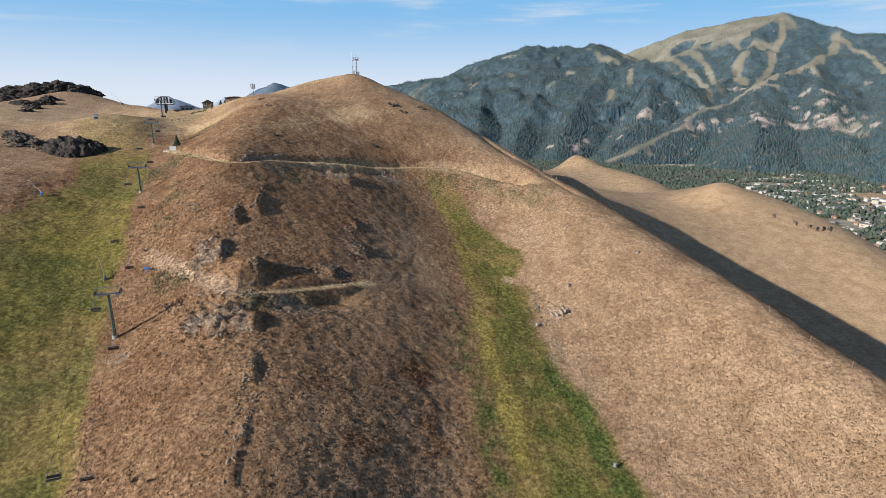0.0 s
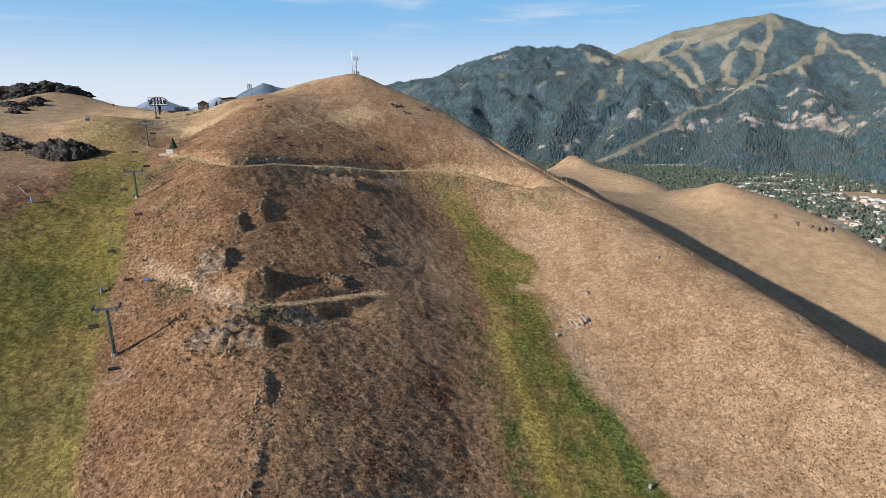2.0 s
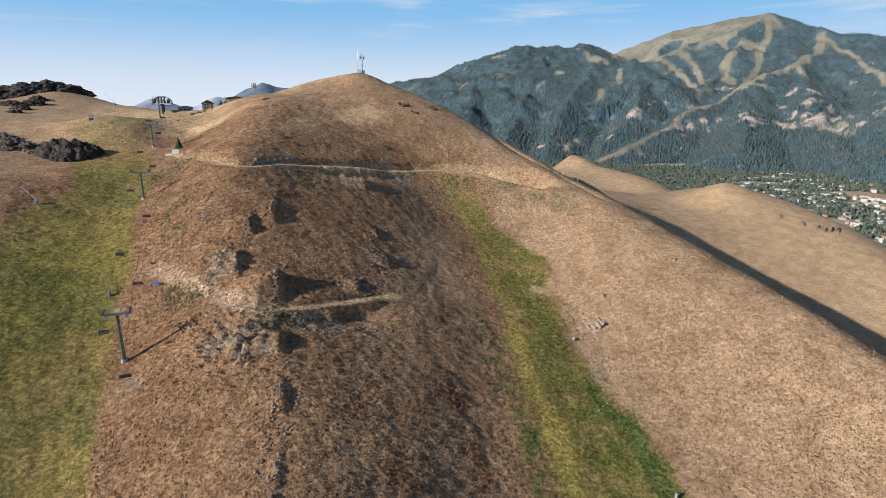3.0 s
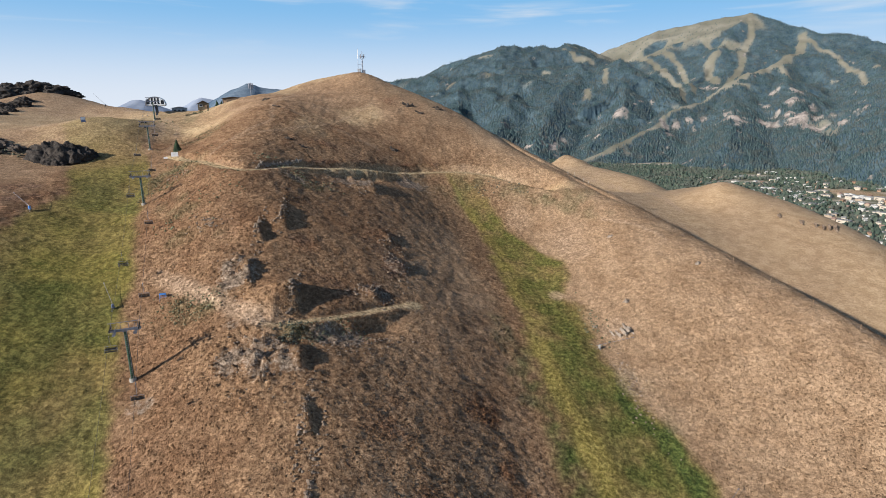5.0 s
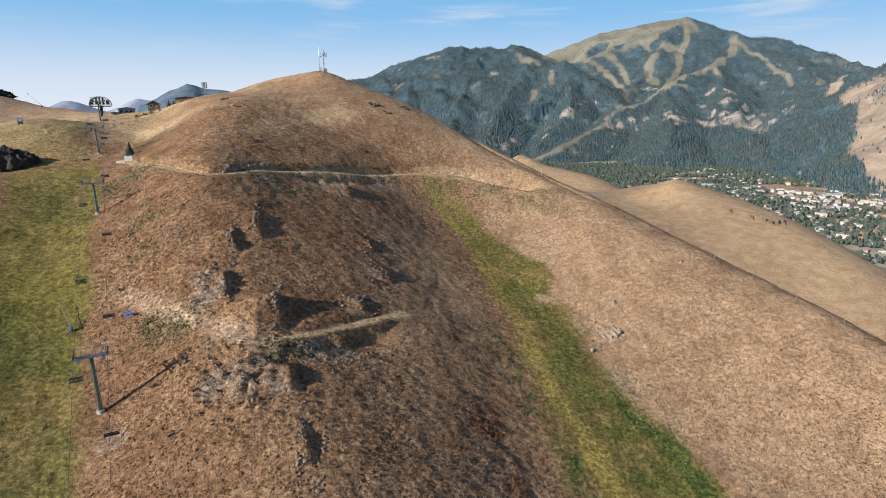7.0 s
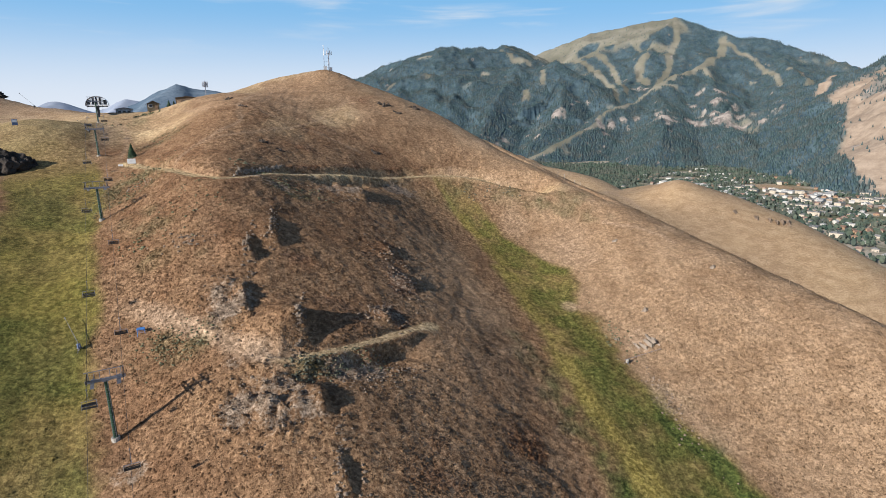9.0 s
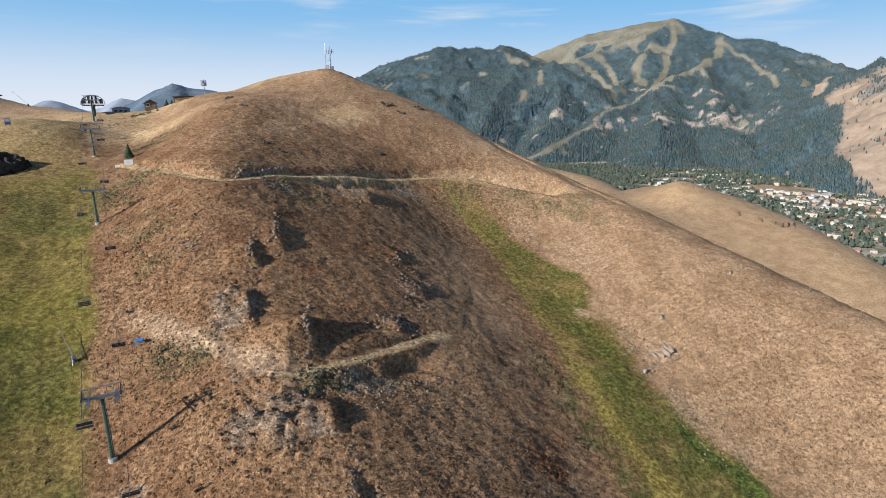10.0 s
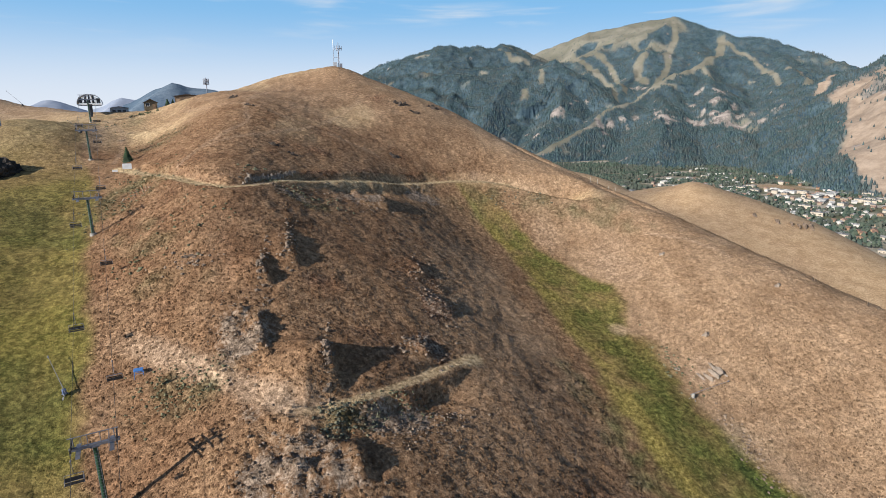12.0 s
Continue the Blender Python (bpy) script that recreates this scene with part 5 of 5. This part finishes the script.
def summit_mast():
    x, y = -40.2, 268.0
    z = level(x, y)
    ob = empty("antenna_mast", pose(x, y, z) @ Matrix.Scale(0.84, 4), "grey antenna mast with panel antennas on the bare summit", "antenna mast")
    part("pole", tube(bmesh.new(), (0, 0, -0.5), (0, 0, 10.4), 0.22, 0.13, 12), GREY_STEEL, ob)
    for sx, sy in ((-0.5, -0.3), (0.5, -0.3), (0, 0.55)):
        part("strut", tube(bmesh.new(), (sx, sy, -0.5), (sx * 0.3, sy * 0.3, 7.6), 0.05, sides=6), GREY_STEEL, ob)
    part("platform", tubes(*[((1.35 * math.cos(a), 1.35 * math.sin(a), 7.9), (1.35 * math.cos(a + 1.0472), 1.35 * math.sin(a + 1.0472), 7.9), 0.05) for a in (k * 1.0472 for k in range(6))],
                           *[((0, 0, 7.7), (1.35 * math.cos(a), 1.35 * math.sin(a), 7.9), 0.05) for a in (k * 1.0472 for k in range(6))]), GREY_STEEL, ob)
    for k in range(6):
        a = k * 1.0472
        part("panel_antenna", boxes(((0.16, 0.30, 2.0), pose(1.5 * math.cos(a), 1.5 * math.sin(a), 8.0, 0, 0, math.degrees(a)))), GREY_STEEL, ob, bevel=0.03)
    part("whip_pole", tube(bmesh.new(), (-2.2, 0, -0.5), (-2.2, 0, 10.9), 0.11, 0.09, 8), GREY_STEEL, ob)
    part("tall_antenna", tube(bmesh.new(), (-2.2, 0, 6.8), (-2.2, 0, 11.6), 0.13, 0.12, 10), WHITE_PAINT, ob, "white tubular antenna")
    part("brace", tubes(((-2.2, 0, 7.2), (0, 0, 7.2), 0.05), ((-2.2, 0, 4.0), (0, 0, 4.0), 0.05)), GREY_STEEL, ob)
    part("equipment_cabinet", boxes(((1.6, 1.3, 2.2), (-1.7, -0.6, 0.8))), PALE_STEEL, ob, "pale equipment cabinet", bevel=0.05)
    part("equipment_box", boxes(((1.2, 1.0, 1.6), (0.9, -0.4, 0.6))), GREY_STEEL, ob, "dark equipment box", bevel=0.05)
    return ob


summit_mast()


def far_mast():
    x, y = -88.9, 268.0
    ob = empty("antenna_mast", pose(x, y, 96.0), "slim grey mast with a ring of antennas behind the hill", "antenna mast")
    part("pole", tube(bmesh.new(), (0, 0, -1), (0, 0, 11.6), 0.2, 0.12, 10), GREY_STEEL, ob)
    part("ring", tubes(*[((0.95 * math.cos(a), 0.95 * math.sin(a), zz), (0.95 * math.cos(a + 1.0472), 0.95 * math.sin(a + 1.0472), zz), 0.04) for a in (k * 1.0472 for k in range(6)) for zz in (9.2, 11.2)]), GREY_STEEL, ob)
    for k in range(6):
        a = k * 1.0472
        part("panel_antenna", boxes(((0.14, 0.26, 2.1), pose(0.95 * math.cos(a), 0.95 * math.sin(a), 10.2, 0, 0, math.degrees(a)))), GREY_STEEL, ob)
    return ob


far_mast()


# ---------------------------------------------------------------- signs, tree, snow guns and posts
def sign_board(x, y, turn, w, h, up, label):
    ob = empty("sign_board", pose(x, y, level(x, y), 0, 0, turn), label, "sign", "white boards by the trail")
    part("board", boxes(((w, 0.06, h), (0, 0, up + h / 2))), WHITE_PAINT, ob, bevel=0.01)
    for side in (-1, 1):
        part("post", boxes(((0.10, 0.10, up + h + 0.5), (side * (w / 2 - 0.12), 0.08, (up + h) / 2 - 0.25))), WOOD, ob)
    return ob


sign_board(-87.9, 181.0, 18, 1.9, 1.25, 0.8, "large white board on two wooden posts beside the trail")
sign_board(-90.8, 181.5, 18, 1.1, 0.5, 0.6, "small white board on posts beside the trail")


def spruce(x, y, tall, seed, label):
    rng = np.random.default_rng(seed)
    ob = empty("spruce_tree", pose(x, y, level(x, y)), label, "tree")
    part("trunk", tube(bmesh.new(), (0, 0, -0.3), (0, 0, tall * 0.95), tall * 0.03, 0.02, 8), WOOD, ob)
    bm = bmesh.new()
    layers = 15
    for k in range(layers):
        zc, r = tall * (0.06 + 0.9 * k / layers), tall * 0.40 * (1 - k / layers) + 0.12
        count = 17 - k // 2
        for j in range(count):
            a = 6.283 * (j + rng.uniform(-0.4, 0.4)) / count
            rr, dz = r * rng.uniform(0.7, 1.15), -r * rng.uniform(0.2, 0.45)
            side = Vector((-math.sin(a), math.cos(a), 0)) * rr * 0.34
            tip, root = Vector((math.cos(a) * rr, math.sin(a) * rr, zc + dz)), Vector((0, 0, zc + tall * 0.09))
            mid = root.lerp(tip, 0.6)
            vs = [bm.verts.new(p) for p in (root, mid + side, tip, mid - side, mid + Vector((0, 0, 0.12 * r)))]
            for q in ((0, 1, 4), (1, 2, 4), (2, 3, 4), (3, 0, 4)):
                bm.faces.new([vs[i] for i in q])
    part("crown", bm, NEEDLES, ob)
    return ob


spruce(-91.8, 192.5, 3.7, 3, "young dark green spruce beside the trail")
spruce(-98.5, 252, 2.6, 4, "small dark spruce next to the hut")
spruce(-97.0, 253, 1.9, 5, "small dark spruce next to the hut")


def snow_gun(x, y, turn, reach, tilt, cover, label, steel=None):
    steel = steel or GREY_STEEL
    z = level(x, y)
    ob = empty("snow_gun", pose(x, y, z, 0, 0, turn), label, "snow gun", "snow guns on the slopes")
    part("stand", tubes(((0, 0, -0.3), (0, 0, 1.2), 0.07), ((0, 0, 1.0), (0.6, 0.4, -0.2), 0.04), ((0, 0, 1.0), (-0.6, 0.4, -0.2), 0.04), ((0, 0, 1.0), (0, -0.7, -0.2), 0.04)), steel, ob)
    c, s = math.cos(radians(tilt)), math.sin(radians(tilt))
    part("lance", tube(bmesh.new(), (-0.8 * c, 0, 1.1 - 0.8 * s), (reach * c, 0, 1.1 + reach * s), 0.055, 0.035, 8), steel, ob)
    part("nozzle", tube(bmesh.new(), (reach * c, 0, 1.1 + reach * s), ((reach + 0.35) * c, 0, 1.1 + (reach + 0.35) * s), 0.10, 0.10, 8), steel, ob)
    part("cover", boxes(((0.5, 0.5, 0.8), (0, 0, 0.7))), cover, ob, "padded cover", bevel=0.08)
    return ob


snow_gun(23.0, 125.8, 12, 8.2, 6, CONCRETE, "grey snow lance on a stand at the gully's edge")
snow_gun(31.6, 87.5, 38, 5.5, 14, CONCRETE, "grey snow lance on a stand at the gully's edge")
snow_gun(-76.3, 117.6, 128, 6.5, 24, SLATE_BLUE, "snow lance with a slate-blue cover beside the green run")
snow_gun(-108.2, 146.6, 150, 6.0, 26, BLUE_PAINT, "snow lance with a blue cover beside the green run")

def blue_sign(x, y, turn):
    ob = empty("trail_sign", pose(x, y, level(x, y), 0, 0, turn), "blue trail sign with a white panel on the dry saddle", "sign")
    part("board", boxes(((1.35, 0.08, 1.7), (0, 0, 1.25))), SLATE_BLUE, ob, bevel=0.02)
    part("panel", boxes(((1.1, 0.04, 0.75), (0, -0.07, 1.6))), WHITE_PAINT, ob, "white panel")
    for side in (-1, 1):
        part("post", boxes(((0.1, 0.1, 2.5), (side * 0.55, 0.1, 0.85))), WOOD, ob)


blue_sign(-127.6, 207.8, 30)
snow_gun(-110.8, 214.0, 150, 5.0, 30, DARK_STEEL, "dark snow lance leaning over the top of the run", DARK_STEEL)
snow_gun(-160.5, 285.0, 150, 9.0, 32, DARK_STEEL, "dark snow lance standing on the saddle's skyline", DARK_STEEL)


def blue_frame(x, y, turn):
    ob = empty("blue_platform", pose(x, y, level(x, y), 0, 0, turn), "bright blue steel platform on legs on the dry slope", "platform")
    part("top", boxes(((1.2, 0.7, 0.12), (0, 0, 1.0)), ((1.2, 0.08, 0.18), (0, -0.35, 0.92))), BLUE_PAINT, ob, bevel=0.02)
    for sx in (-1, 1):
        for sy in (-1, 1):
            part("leg", tube(bmesh.new(), (sx * 0.58, sy * 0.34, -0.4), (sx * 0.54, sy * 0.28, 1.0), 0.03, sides=8), BLUE_PAINT, ob)
    part("brace", tubes(((-0.56, -0.32, 0.4), (0.56, -0.32, 0.4), 0.02), ((-0.56, 0.32, 0.4), (0.56, 0.32, 0.4), 0.02)), BLUE_PAINT, ob)
    return ob


blue_frame(-67.2, 118.9, 15)


def post(x, y, high, material, label):
    ob = tagged(part("post", tube(bmesh.new(), (0, 0, -0.4), (0, 0, high), 0.06, 0.05, 8), material), label, "post", "posts along the trail")
    ob.matrix_world = pose(x, y, level(x, y))


post(-40.2, 176.3, 2.2, WOOD, "weathered wooden post above the trail")
for dx, dy, high in ((0, 0, 2.4), (1.9, -1.0, 2.2), (4.4, -3.6, 1.3), (5.8, -5.2, 1.4)):
    post(35 + dx, 203 + dy, high * 0.7, CONCRETE, "pale post at the trail's end on the ridge")
for x, y in ((62, 144), (66, 134.5), (69.5, 124.5), (73, 115), (76.5, 105.5), (79.5, 97), (83, 87.5), (87, 77.5)):
    post(x, y, 1.3, WOOD, "weathered fence post along the ridge")
